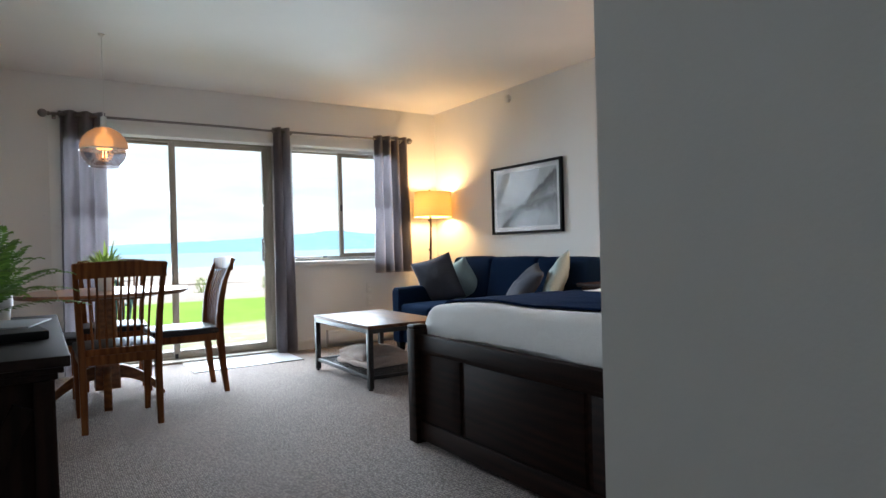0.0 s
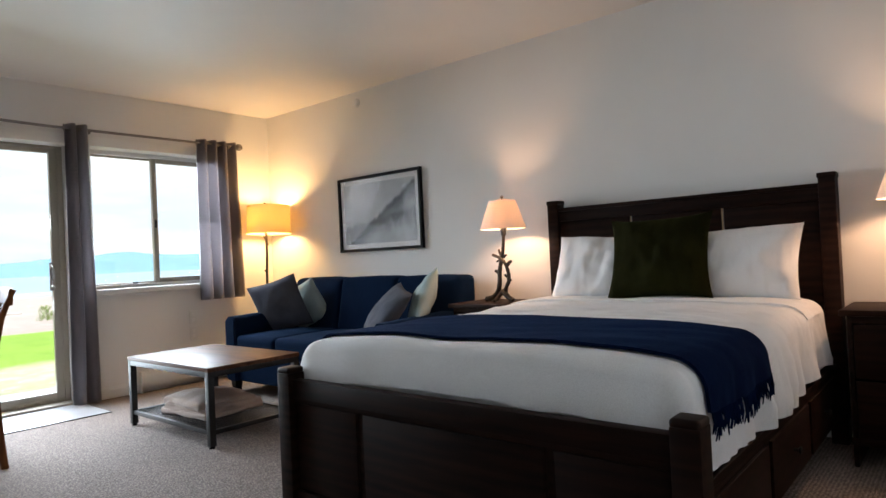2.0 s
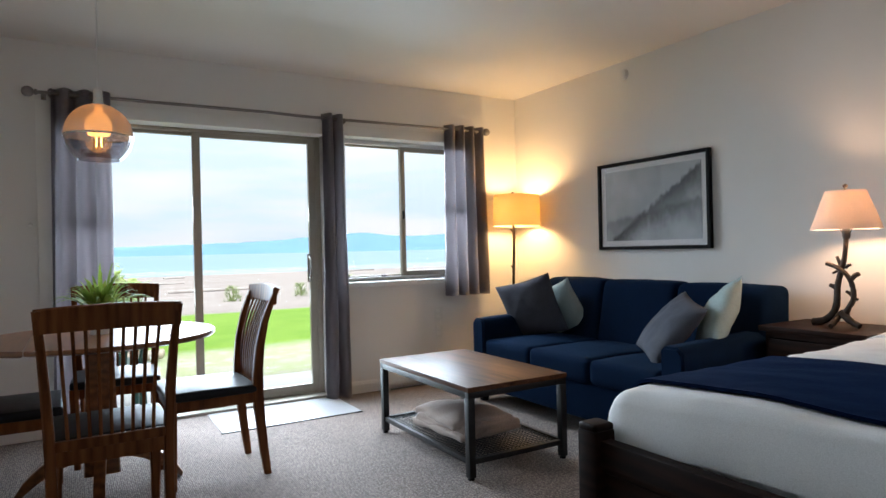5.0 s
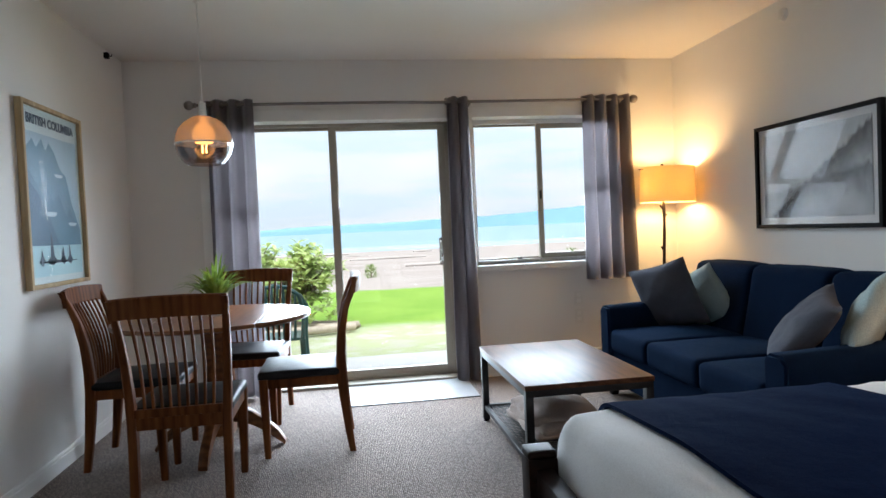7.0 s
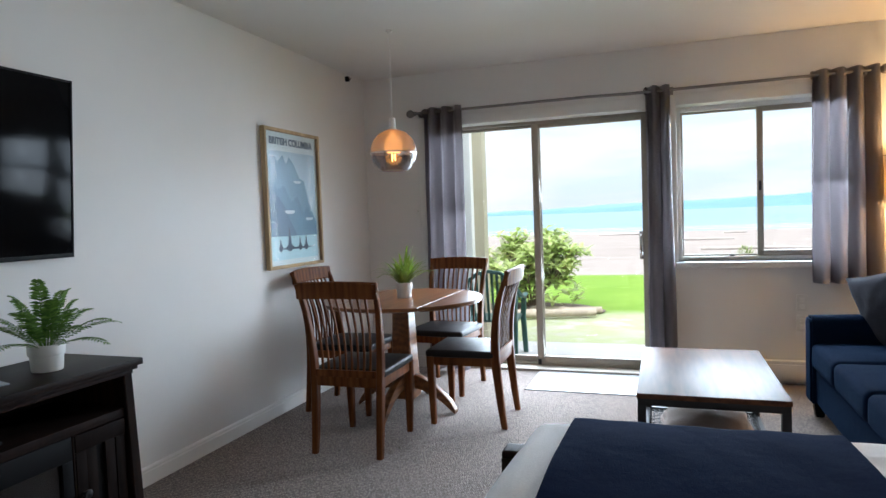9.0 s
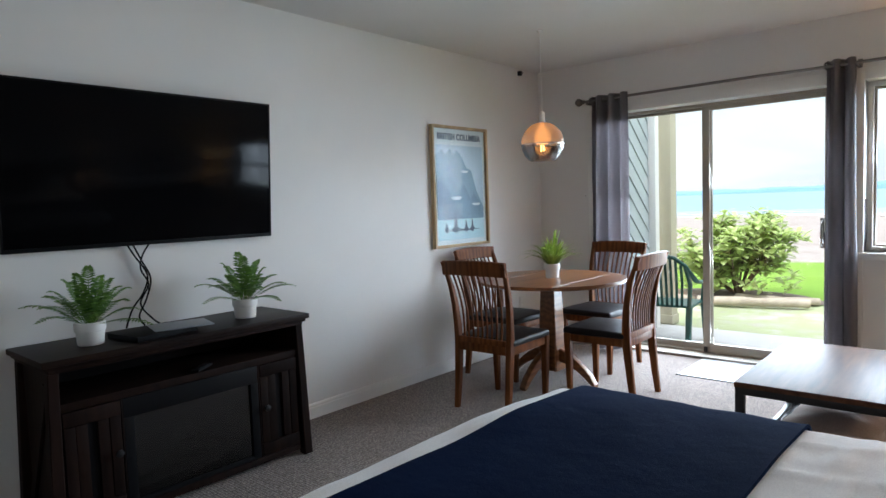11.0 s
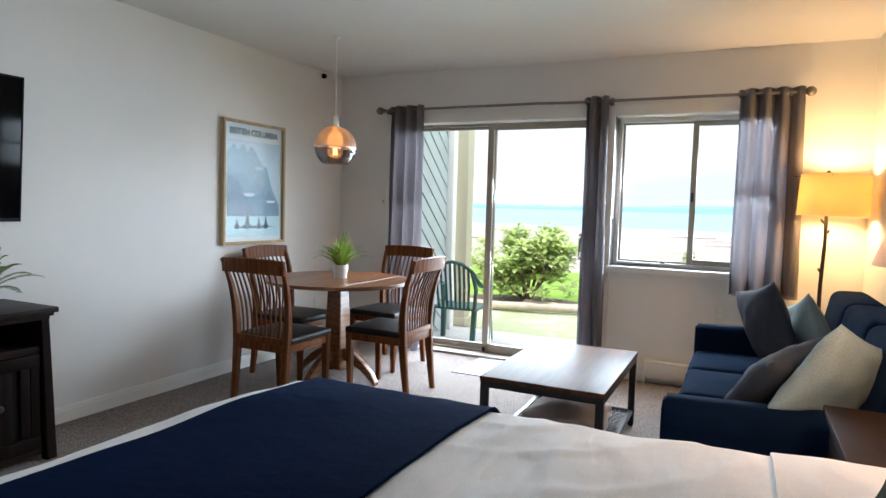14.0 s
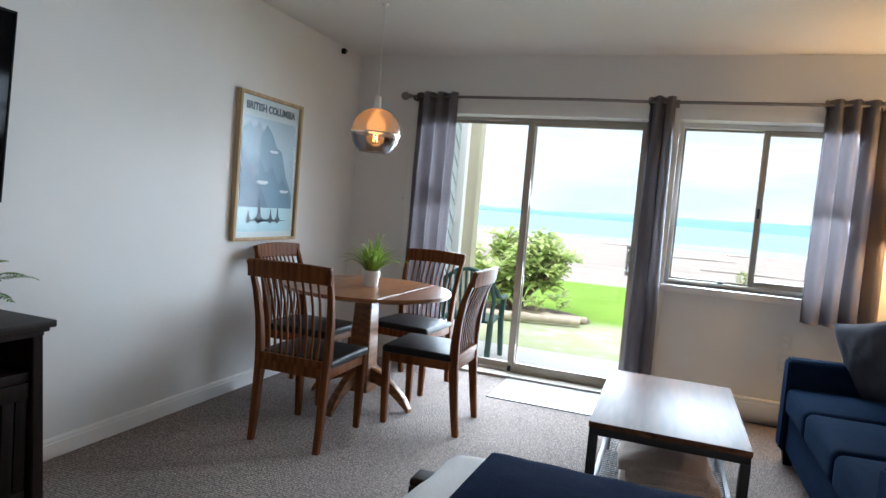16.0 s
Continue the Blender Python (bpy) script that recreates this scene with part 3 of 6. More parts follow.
# curtain pole, three panels of curtain
ROD_Y, ROD_Z = 6.165, 2.160
rod = thing("curtain_rod", (2.0, ROD_Y, ROD_Z), "long brushed nickel curtain rod above the patio door", "curtain rod")
part("pole", tube([(-1.62, 0, 0), (-0.2, 0, 0.002), (0.1, 0, -0.004), (1.68, 0, 0)], 0.011, 12), M_NICKEL, rod)
for sx in (-1.66, 1.735):
    part("finial", join(place(lathe([(0.001, -0.034), (0.018, -0.03), (0.031, -0.014), (0.034, 0.0), (0.031, 0.014), (0.018, 0.03), (0.001, 0.034)], 14), pose(sx, 0, 0, 0, 90, 0)), place(lathe([(0.016, -0.008), (0.019, 0.0), (0.016, 0.008)], 14, True), pose(sx + (0.042 if sx < 0 else -0.042), 0, 0, 0, 90, 0))), M_NICKEL, rod, "round knotted metal end knob")
for sx in (-1.58, 0.40, 1.62):
    part("bracket", join(block(sx - 0.008, sx + 0.008, 0.0, NY - ROD_Y, -0.03, -0.014, 0.002), block(sx - 0.014, sx + 0.014, NY - ROD_Y - 0.006, NY - ROD_Y - 0.0005, -0.05, 0.03, 0.002), block(sx - 0.008, sx + 0.008, -0.012, 0.004, -0.03, -0.010, 0.002)), M_NICKEL, rod)


def curtain(x0, x1, z0, folds, seed, label, lean=0.0, bottom_spread=0.0):
    """A gathered eyelet curtain: deep regular folds that soften and wander lower down."""
    ob = thing("curtain", ((x0 + x1) / 2, ROD_Y, z0), label, "curtain", "grey curtains at the glass")
    w, top = x1 - x0, ROD_Z + 0.035
    nu, nz = folds * 14, 40
    bm = bmesh.new()
    rows = []
    for j in range(nz + 1):
        z = z0 + (top - z0) * j / nz
        k = 1 - j / nz
        row = []
        for i in range(nu + 1):
            u = i / nu
            ph = 2 * math.pi * folds * u + 0.5 * k * noise.noise(Vector((u * 3 + seed, z * 1.3, seed)))
            amp = 0.036 + 0.012 * k + 0.014 * k * noise.noise(Vector((u * 4 + seed * 3, z * 0.8, 4.0)))
            y = amp * math.sin(ph) + 0.008 * noise.noise(Vector((u * 9, z * 3, seed + 9)))
            x = (u - 0.5) * (w + bottom_spread * k) + 0.012 * math.cos(ph) * (0.4 + k) + lean * k + 0.012 * k * noise.noise(Vector((u * 5, z, seed)))
            row.append(bm.verts.new((x, y, z - z0)))
        rows.append(row)
    for a, b in zip(rows, rows[1:]):
        for i in range(nu):
            bm.faces.new((a[i], a[i + 1], b[i + 1], b[i]))
    bmesh.ops.solidify(bm, geom=list(bm.faces), thickness=0.003)
    part("drape", bm, M_CURTAIN, ob, "", 70)
    for f in range(folds * 2):
        u = f / (folds * 2)
        ring = lathe([(0.018, -0.003), (0.027, -0.004), (0.029, 0.0), (0.027, 0.004), (0.018, 0.003), (0.018, -0.003)], 16)
        part("eyelet", place(ring, pose((u - 0.5) * w + 0.004, 0, ROD_Z - z0, 0, 90, 25 if f % 2 else -25)), M_NICKEL, ob)
    return ob


curtain(0.455, 0.785, 0.012, 3, 1.0, "grey-mauve full-length eyelet curtain gathered beside the patio door", -0.02, 0.02)
curtain(2.215, 2.385, 0.010, 2, 2.0, "narrow grey-mauve full-length curtain between door and window", 0.0, 0.03)
curtain(3.300, 3.700, 0.735, 4, 3.0, "short grey-mauve eyelet curtain ending below the sill", 0.0, 0.04)

# baseboard heater under the window
heat = thing("baseboard_heater", (3.30, NY - 0.016, 0.0), "long low white electric baseboard heater under the window", "heater")
part("casing", join(block(-0.55, 0.55, -0.055, 0.0, 0.15, 0.175, 0.004), block(-0.55, 0.55, -0.012, 0.0, 0.02, 0.15, 0.002)), M_TRIM, heat)
part("front_panel", block(-0.55, 0.55, -0.058, -0.050, 0.045, 0.150, 0.003), M_TRIM, heat)
part("fin_pack", block(-0.52, 0.52, -0.046, -0.014, 0.055, 0.12), M_BLACKMETAL, heat, "dark heating fins inside")
for sx in (-0.56, 0.55):
    part("end_cap", block(sx, sx + 0.01, -0.06, 0.0, 0.0, 0.177, 0.002), M_TRIM, heat)


def outlet(m, label, switch=False):
    ob = thing("wall_outlet", m, label, "outlet", "wall plates")
    part("plate", block(-0.036, 0.036, -0.006, 0.0, -0.058, 0.058, 0.003), M_PLASTIC, ob)
    for dz in (-0.024, 0.024):
        part("socket", block(-0.016, 0.016, -0.0075, -0.005, dz - 0.014, dz + 0.014, 0.003), M_TRIM, ob)
    return ob


outlet(pose(3.25, NY, 0.583), "white wall switch plate under the window")
outlet(pose(3.25, NY, 0.438), "white wall outlet under the window")
outlet(pose(WX, 5.88, 0.40, 0, 0, 90), "white wall outlet behind the dining table")
knob = thing("curtain_tieback_stud", (0.336, NY, 1.343), "tiny grey knob on the wall beside the curtain", "stud")
part("stud_head", place(lathe([(0.001, -0.014), (0.010, -0.012), (0.012, -0.004), (0.012, 0.0)], 14, True), pose(0, 0, 0, -90, 0, 0)), M_PLASTIC, knob)
hook = thing("wall_hook", (WX, 5.93, 2.455), "small dark hook block high on the wall", "hook")
part("hook_block", block(0.0, 0.03, -0.016, 0.016, -0.02, 0.02, 0.004), M_BLACK, hook)
part("hook_pin", tube([(0.028, 0, 0.0), (0.045, 0, -0.006), (0.05, 0, 0.008)], 0.004, 8), M_BLACKMETAL, hook)
det = thing("smoke_detector", (EX, 4.90, 2.40), "small round white detector high on the wall", "detector")
part("detector_base", place(lathe([(0.040, 0.0), (0.040, 0.010), (0.036, 0.014)], 24, True), pose(0, 0, 0, 0, -90, 0)), M_PLASTIC, det)
part("detector_cover", place(lathe([(0.035, 0.013), (0.033, 0.024), (0.022, 0.030), (0.001, 0.032)], 24, True), pose(0, 0, 0, 0, -90, 0)), M_PLASTIC, det)


# ---- bed ----
BX0, BX1, BYN, BYF = 1.88, 4.085, 1.375, 2.975
bed = thing("bed", ((BX0 + BX1) / 2, (BYN + BYF) / 2, 0), "dark-stained wooden queen bed with panelled head and foot boards", "bed")
OB = -Vector(bed.location)


def bed_part(name, bm, parent=bed, material=M_BEDWOOD, label=""):
    return part(name, place(bm, Matrix.Translation(OB)), material, parent, label)


foot = bed_part("footboard", join(block(BX0 + 0.018, BX0 + 0.065, BYN + 0.035, BYF - 0.035, 0.482, 0.556, 0.005), loft([[(BX0 + a, y, z) for a, z in ((0.034, 0.462), (0.034, 0.483), (0.019, 0.483), (0.028, 0.464))] for y in (BYN + 0.036, BYF - 0.036)])))
bed_part("lower_rail", block(BX0 + 0.022, BX0 + 0.063, BYN + 0.035, BYF - 0.035, 0.02, 0.115, 0.004), foot)
for yy in (BYN, BYF):
    bed_part("post", join(block(BX0 - 0.002, BX0 + 0.078, yy - 0.038, yy + 0.038, 0.0, 0.582, 0.005), block(BX0 - 0.002, BX0 + 0.078, yy - 0.038, yy + 0.038, 0.578, 0.603, 0.012, 3)), foot)
for a, b in ((BYN + 0.035, 1.762), (1.782, 2.553), (2.573, BYF - 0.035)):
    bed_part("panel", join(block(BX0 + 0.034, BX0 + 0.052, a, b, 0.112, 0.484), block(BX0 + 0.030, BX0 + 0.036, a + 0.008, b - 0.008, 0.122, 0.460, 0.002)), foot)
for yy in (1.762, 2.553):
    bed_part("stile", block(BX0 + 0.036, BX0 + 0.05, yy, yy + 0.02, 0.112, 0.484), foot)
headb = bed_part("headboard", join(block(4.015, 4.062, BYN + 0.038, BYF - 0.075, 1.215, 1.285, 0.004), block(4.005, 4.072, BYN + 0.038, BYF - 0.075, 1.278, 1.302, 0.005)))
bed_part("lower_rail", block(4.018, 4.058, BYN + 0.038, BYF - 0.075, 0.55, 0.66, 0.004), headb)
for yy in (BYN + 0.003, BYF - 0.04):
    bed_part("post", join(block(3.995, 4.083, yy - 0.038, yy + 0.038, 0.0, 1.33, 0.005), block(3.99, 4.087, yy - 0.042, yy + 0.042, 1.325, 1.352, 0.008, 3)), headb)
for a, b in ((BYN + 0.038, 1.88), (1.895, 2.41), (2.425, BYF - 0.075)):
    bed_part("panel", block(4.032, 4.050, a, b, 0.655, 1.218, 0.002), headb)
# pale slivers added where the lit wall shows through the gaps between panels
for yy in (1.884, 2.414):
    bed_part("stile", block(4.030, 4.036, yy, yy + 0.007, 0.66, 1.215), headb, M_PALEWOOD, "pale sliver for the worn edge and lit gap between the panels")
for yy, nm in ((BYN + 0.008, "side_rail"), (BYF - 0.036, "side_rail")):
    rail = bed_part(nm, join(block(BX0 + 0.075, 4.0, yy, yy + 0.028, 0.12, 0.40, 0.004), block(BX0 + 0.075, 4.0, yy - 0.004, yy + 0.032, 0.375, 0.40, 0.004)))
for a, b in ((2.02, 2.62), (2.66, 3.26), (3.30, 3.90)):
    dr = bed_part("drawer", block(a, b, BYN - 0.006, BYN + 0.006, 0.14, 0.355, 0.004))
    bed_part("pull", join(place(lathe([(0.006, 0.0), (0.006, 0.014), (0.014, 0.02), (0.014, 0.026), (0.001, 0.03)], 12, True), pose((a + b) / 2, BYN - 0.006, 0.25, 90, 0, 0))), dr, M_BLACKMETAL)
mat_ob = thing("mattress", (3.0, 2.175, 0.30), "white fabric mattress on the bed", "mattress")
part("core", soft_block(-1.02, 1.0, -0.745, 0.745, 0.0, 0.33, 0.05), M_WHITECLOTH, mat_ob)

MID = 2.175


def duvet_point(x, s, lift=0.0):
    """The bedding's skin: x along the bed, s the way across it from the middle (metres of cloth)."""
    side = 1 if s > 0 else -1
    half, r = (0.732 if side > 0 else 0.685), 0.09
    a = abs(s)
    flat = half
    if a < flat:
        y, z, ny, nz = a, 0.0, 0.0, 1.0
        crown = 0.022 * (1 - (a / flat) ** 4)
        z += crown
    else:
        q = (a - flat) / r
        if q < math.pi / 2:
            y, z = flat + r * math.sin(q), -r * (1 - math.cos(q))
            ny, nz = math.sin(q), math.cos(q)
        else:
            dq = a - flat - r * math.pi / 2
            y, z = flat + r + 0.02 * math.sin(dq * 7), -r - dq
            ny, nz = 1.0, 0.0
    # rounding at the foot
    fx = max(0.0, 2.0708 - x) / 0.115
    drop = 0.152 * (1 - max(0.0, 1 - min(1.0, fx) ** 3.6) ** 0.278) if fx > 0 else 0.0
    pull = 0.030 * min(1.0, fx) ** 4 * max(0.0, min(1.0, (a - flat * 0.6) / (flat * 0.4))) ** 2
    base = 0.702 + 0.022 * max(0.0, min(1.0, (x - 2.6) / 1.0))
    n1 = noise.noise(Vector((x * 3.0, s * 2.2, 1.0))) * 0.010 + noise.noise(Vector((x * 9.0 + s * 3, s * 4.0, 5.0))) * 0.0045
    hang = max(0.0, a - flat - r)
    n2 = (noise.noise(Vector((x * 6.5, s * 0.9, 7.0))) * 0.055 + noise.noise(Vector((x * 14.0, s * 1.5, 3.0))) * 0.02) * min(1.0, hang / 0.2)
    n1 += noise.noise(Vector((x * 16.0, s * 5.5, 11.0))) * 0.010 * min(1.0, fx)
    for seed, turn_x, turn_s in ((2.0, 2.4, 1.1), (8.0, 1.5, 2.6)):
        w = noise.noise(Vector((x * turn_x * 1.7 + s * 0.8, s * turn_s * 1.7 - x * 0.7, seed)))
        n1 += 0.005 * max(0.0, 1 - abs(w) * 4.0) ** 2 * (0.0 if lift > 0.004 else 1.0) * max(0.0, min(1.0, (x - 2.2) * 3))
    d = n1 + n2 + lift
    return Vector((x, MID + side * (y - pull + ny * d), base + z - drop * (1 - 0.6 * min(1.0, hang / 0.15)) + nz * d))


def sheet(x0, x1, s0, s1, nx, ns, lift, thick, hem=None):
    """A cloth over the bed with a top and an under side."""
    bm = bmesh.new()
    layers = []
    for up in (lift, lift - thick):
        rows = []
        for i in range(nx + 1):
            row = []
            for j in range(ns + 1):
                x = x0 + (x1 - x0) * i / nx
                lo, hi = (s0, s1) if hem is None else hem(x)
                row.append(bm.verts.new(duvet_point(x, lo + (hi - lo) * j / ns, up)))
            rows.append(row)
        layers.append(rows)
    a, b = layers
    for i in range(nx):
        for j in range(ns):
            bm.faces.new((a[i][j], a[i][j + 1], a[i + 1][j + 1], a[i + 1][j]))
            bm.faces.new((b[i][j], b[i + 1][j], b[i + 1][j + 1], b[i][j + 1]))
    for i in range(nx):
        for j in (0, ns):
            bm.faces.new((a[i][j], a[i + 1][j], b[i + 1][j], b[i][j]))
    for j in range(ns):
        for i in (0, nx):
            bm.faces.new((a[i][j], a[i][j + 1], b[i][j + 1], b[i][j]))
    return bm


def duvet_hem(x):
    w = 0.02 * math.sin(x * 5.0) + 0.03 * noise.noise(Vector((x * 2.0, 0, 4)))
    return -(1.04 + w), 1.06 + w


duvet = thing("duvet", (2.95, MID, 0.40), "smooth white cotton duvet draped over the bed sides", "duvet")
part("cover", place(sheet(1.9555, 3.90, 0, 0, 130, 100, 0.0, 0.012, duvet_hem), Matrix.Translation((-2.95, -MID, -0.40))), M_WHITECLOTH, duvet, "", 80)
fold = sheet(3.47, 3.80, -0.79, 0.79, 18, 50, 0.013, 0.012)
part("turned_edge", place(fold, Matrix.Translation((-2.95, -MID, -0.40))), M_WHITECLOTH, duvet, "folded-back top edge of the cover", 80)


def throw_hem(x):
    w = 0.03 * math.sin((x - 2.06) * 4.0) + 0.02 * noise.noise(Vector((x * 4.0, 2, 4)))
    return -(0.855 + w), 0.905 + w


blanket = thing("bed_throw", (2.40, MID, 0.5), "navy blue knitted throw laid across the bed, with fringe", "throw blanket")
OT = Matrix.Translation((-2.40, -MID, -0.5))
part("throw_body", place(sheet(2.092, 2.735, 0, 0, 36, 84, 0.017, 0.010, throw_hem), OT), M_NAVY, blanket, "", 80)
rnd = random.Random(4)
fr = bmesh.new()
for k in range(74):
    for end in (0, 1):
        x = 2.10 + 0.63 * (k + rnd.random() * 0.6) / 74
        s = throw_hem(x)[end]
        a = duvet_point(x, s, 0.016)
        dl = 0.05 + 0.03 * rnd.random()
        out = Vector((0, 1 if end else -1, 0))
        b = a + Vector(((rnd.random() - 0.5) * 0.03, 0, -dl * 0.55)) + out * 0.006
        c = a + Vector(((rnd.random() - 0.5) * 0.05, 0, -dl)) + out * 0.004
        join(fr, tube([a, b, c], [0.0032, 0.0034, 0.0018], 5))
tagged(part("fringe", place(fr, OT), M_NAVY, blanket, "loose navy yarn fringe"), kind="stuff")


def bed_pillow(y, w, seed, rot, label, x=3.83, z=0.90, h=0.43, t=0.25, mat=M_PILLOWCASE, lean=24, name="bed_pillow", group="bed pillows", roll=0.0, corner=0.02):
    ob = thing(name, pose(x, y, z, 0, 0, 0) @ pose(0, 0, 0, 0, lean, 0) @ pose(0, 0, 0, 0, 0, 90 + rot) @ pose(0, 0, 0, 0, roll, 0), label, "pillow", group)
    part("case", pillow(w, h, t, seed, 0.78, 28, 0.42, corner), mat, ob, "", 80)
    return ob


bed_pillow(2.47, 0.70, 1, 7, "plump white cotton pillow against the headboard")
bed_pillow(1.80, 0.69, 2, -6, "plump white cotton pillow with creased open end")
bed_pillow(2.12, 0.53, 5, 6, "dark moss green velvet square cushion on the bed", 3.685, 0.965, 0.48, 0.16, M_GREEN, 25, "throw_pillow", "", 5.0, -0.03)


# ---- bedside tables and lamps ----
def nightstand(y0, y1, label):
    ob = thing("nightstand", (3.88, (y0 + y1) / 2, 0), label, "nightstand", "bedside tables")
    h, d = (y1 - y0) / 2, 0.215
    part("top", block(-d - 0.02, d, -h, h, 0.672, 0.70, 0.006), M_BEDWOOD, ob)
    part("body", join(block(-d, -d + 0.02, -h + 0.02, h - 0.02, 0.10, 0.13, 0.003), block(-d + 0.01, d, -h + 0.025, -h + 0.045, 0.0, 0.672, 0.003), block(-d + 0.01, d, h - 0.045, h - 0.025, 0.0, 0.672, 0.003), block(d - 0.015, d, -h + 0.045, h - 0.045, 0.1, 0.672), block(-d + 0.012, d, -h + 0.045, h - 0.045, 0.10, 0.12), block(-d + 0.005, -d + 0.02, -h + 0.045, h - 0.045, 0.64, 0.672)), M_BEDWOOD, ob)
    for z0, z1 in ((0.395, 0.635), (0.135, 0.385)):
        dr = part("drawer", block(-d - 0.004, -d + 0.014, -h + 0.05, h - 0.05, z0, z1, 0.004), M_BEDWOOD, ob)
        part("knob", place(lathe([(0.006, 0.0), (0.006, 0.012), (0.015, 0.018), (0.015, 0.025), (0.001, 0.029)], 14, True), pose(-d - 0.004, 0, (z0 + z1) / 2, 0, -90, 0)), M_BLACKMETAL, dr)
    return ob


nightstand(0.735, 1.305, "dark-stained wooden bedside table with two drawers")
nightstand(3.045, 3.575, "dark-stained wooden bedside table between bed and sofa")


def branch(points, r0, r1, seed):
    """A knotty limb through the points, thinning to its end."""
    pts = [Vector(p) for p in points]
    out, rad = [], []
    m = (len(pts) - 1) * 5
    for i in range(m + 1):
        f = i / 5
        k = min(int(f), len(pts) - 2)
        u = f - k
        p0, p1, p2, p3 = pts[max(k - 1, 0)], pts[k], pts[k + 1], pts[min(k + 2, len(pts) - 1)]
        p = 0.5 * ((2 * p1) + (p2 - p0) * u + (2 * p0 - 5 * p1 + 4 * p2 - p3) * u * u + (3 * p1 - p0 - 3 * p2 + p3) * u ** 3)
        out.append(p)
        rad.append((r0 + (r1 - r0) * i / m) * (1 + 0.22 * noise.noise(Vector((i * 0.9, seed, 0)))))
    return tube(out, rad, 9)


def table_lamp(y, turn, label):
    ob = thing("table_lamp", pose(3.85, y, 0.70, 0, 0, turn), label, "table lamp", "bedside lamps")
    b = branch([(0.0, -0.185, 0.014), (0.0, -0.125, 0.028), (0.0, -0.076, 0.07), (0.004, -0.053, 0.125), (0.0, -0.05, 0.21), (0.0, -0.028, 0.29), (0.0, -0.01, 0.36), (0.0, 0.0, 0.46)], 0.020, 0.0105, 1)
    join(b, branch([(0.012, -0.098, 0.318), (0.012, -0.036, 0.296), (0.010, 0.010, 0.256), (0.006, 0.031, 0.20), (0.0, 0.027, 0.14), (-0.004, -0.006, 0.088), (-0.03, -0.024, 0.045), (-0.07, -0.018, 0.013)], 0.0105, 0.015, 2))
    join(b, branch([(0.0, -0.04, 0.075), (0.0, 0.012, 0.036), (0.0, 0.058, 0.014)], 0.019, 0.015, 3))
    join(b, branch([(0.0, -0.045, 0.06), (0.045, -0.04, 0.028), (0.085, -0.03, 0.012)], 0.016, 0.012, 4))
    for p, q, r in (((0, -0.03, 0.305), (0, -0.05, 0.352), 0.009), ((0, -0.005, 0.298), (0, 0.02, 0.313), 0.008), ((0.006, 0.028, 0.245), (0.004, 0.062, 0.270), 0.013), ((0.004, 0.026, 0.16), (0.0, -0.004, 0.180), 0.009), ((0.002, 0.03, 0.145), (0.0, 0.052, 0.143), 0.008), ((0, -0.055, 0.19), (0, -0.088, 0.208), 0.012), ((0, -0.035, 0.28), (0, -0.072, 0.270), 0.007)):
        p, q = Vector(p), Vector(q)
        join(b, tube([p, (p + q) / 2 + Vector((0.003, 0, 0.004)), q, q + (q - p) * 0.06], [r, r * 0.95, r * 0.9, r * 0.4], 8))
    part("branch_base", b, M_BARK, ob, "dark bronze twisted branch stem")
    part("socket", lathe([(0.014, 0.44), (0.018, 0.455), (0.018, 0.50), (0.010, 0.51)], 14, True), M_BLACKMETAL, ob)
    part("harp", join(tube([(0, -0.02, 0.47), (0, -0.055, 0.54), (0, -0.045, 0.63), (0, 0, 0.675)], 0.0025, 6), tube([(0, 0.02, 0.47), (0, 0.055, 0.54), (0, 0.045, 0.63), (0, 0, 0.675)], 0.0025, 6), tube([(0, -0.088, 0.672), (0, 0.088, 0.672)], 0.002, 6), tube([(-0.088, 0, 0.672), (0.088, 0, 0.672)], 0.002, 6)), M_BLACKMETAL, ob)
    sh = lathe([(0.155, 0.487), (0.088, 0.677), (0.0865, 0.677), (0.1535, 0.487), (0.155, 0.487)], 40)
    part("shade", sh, M_SHADE, ob, "tapered cream linen shade", 60)
    part("finial", lathe([(0.005, 0.674), (0.005, 0.69), (0.011, 0.697), (0.011, 0.705), (0.001, 0.712)], 12, True), M_BARK, ob)
    return ob


table_lamp(1.01, 6, "branch-shaped bedside lamp, lit, with cream linen shade")
table_lamp(3.23, 172, "branch-shaped bedside lamp, lit, beside the sofa")

fl = thing("floor_lamp", (3.85, 5.95, 0), "dark twig-like floor lamp, lit, with yellow drum shade", "floor lamp")
part("base", lathe([(0.14, 0.0), (0.14, 0.014), (0.12, 0.022), (0.03, 0.03), (0.016, 0.05)], 28, True), M_BARK, fl)
stem = branch([(0, 0, 0.03), (0.006, 0.0, 0.4), (-0.006, 0.004, 0.8), (0.004, 0, 1.15), (0, 0, 1.36)], 0.014, 0.011, 6)
for z, a in ((0.55, 1), (0.95, -1), (1.20, 1), (1.27, -1)):
    join(stem, tube([(0, 0, z), (0.016 * a, 0.004, z + 0.014), (0.026 * a, 0.004, z + 0.028)], [0.010, 0.009, 0.006], 7))
part("stem", stem, M_BARK, fl, "knotted dark branch stem")
part("shade", place(lathe([(0.205, 1.318), (0.197, 1.585), (0.1955, 1.585), (0.2035, 1.318), (0.205, 1.318)], 44), pose(0, 0, 0, 0, 1.5, 0)), M_SHADE2, fl, "glowing yellow linen drum shade", 60)
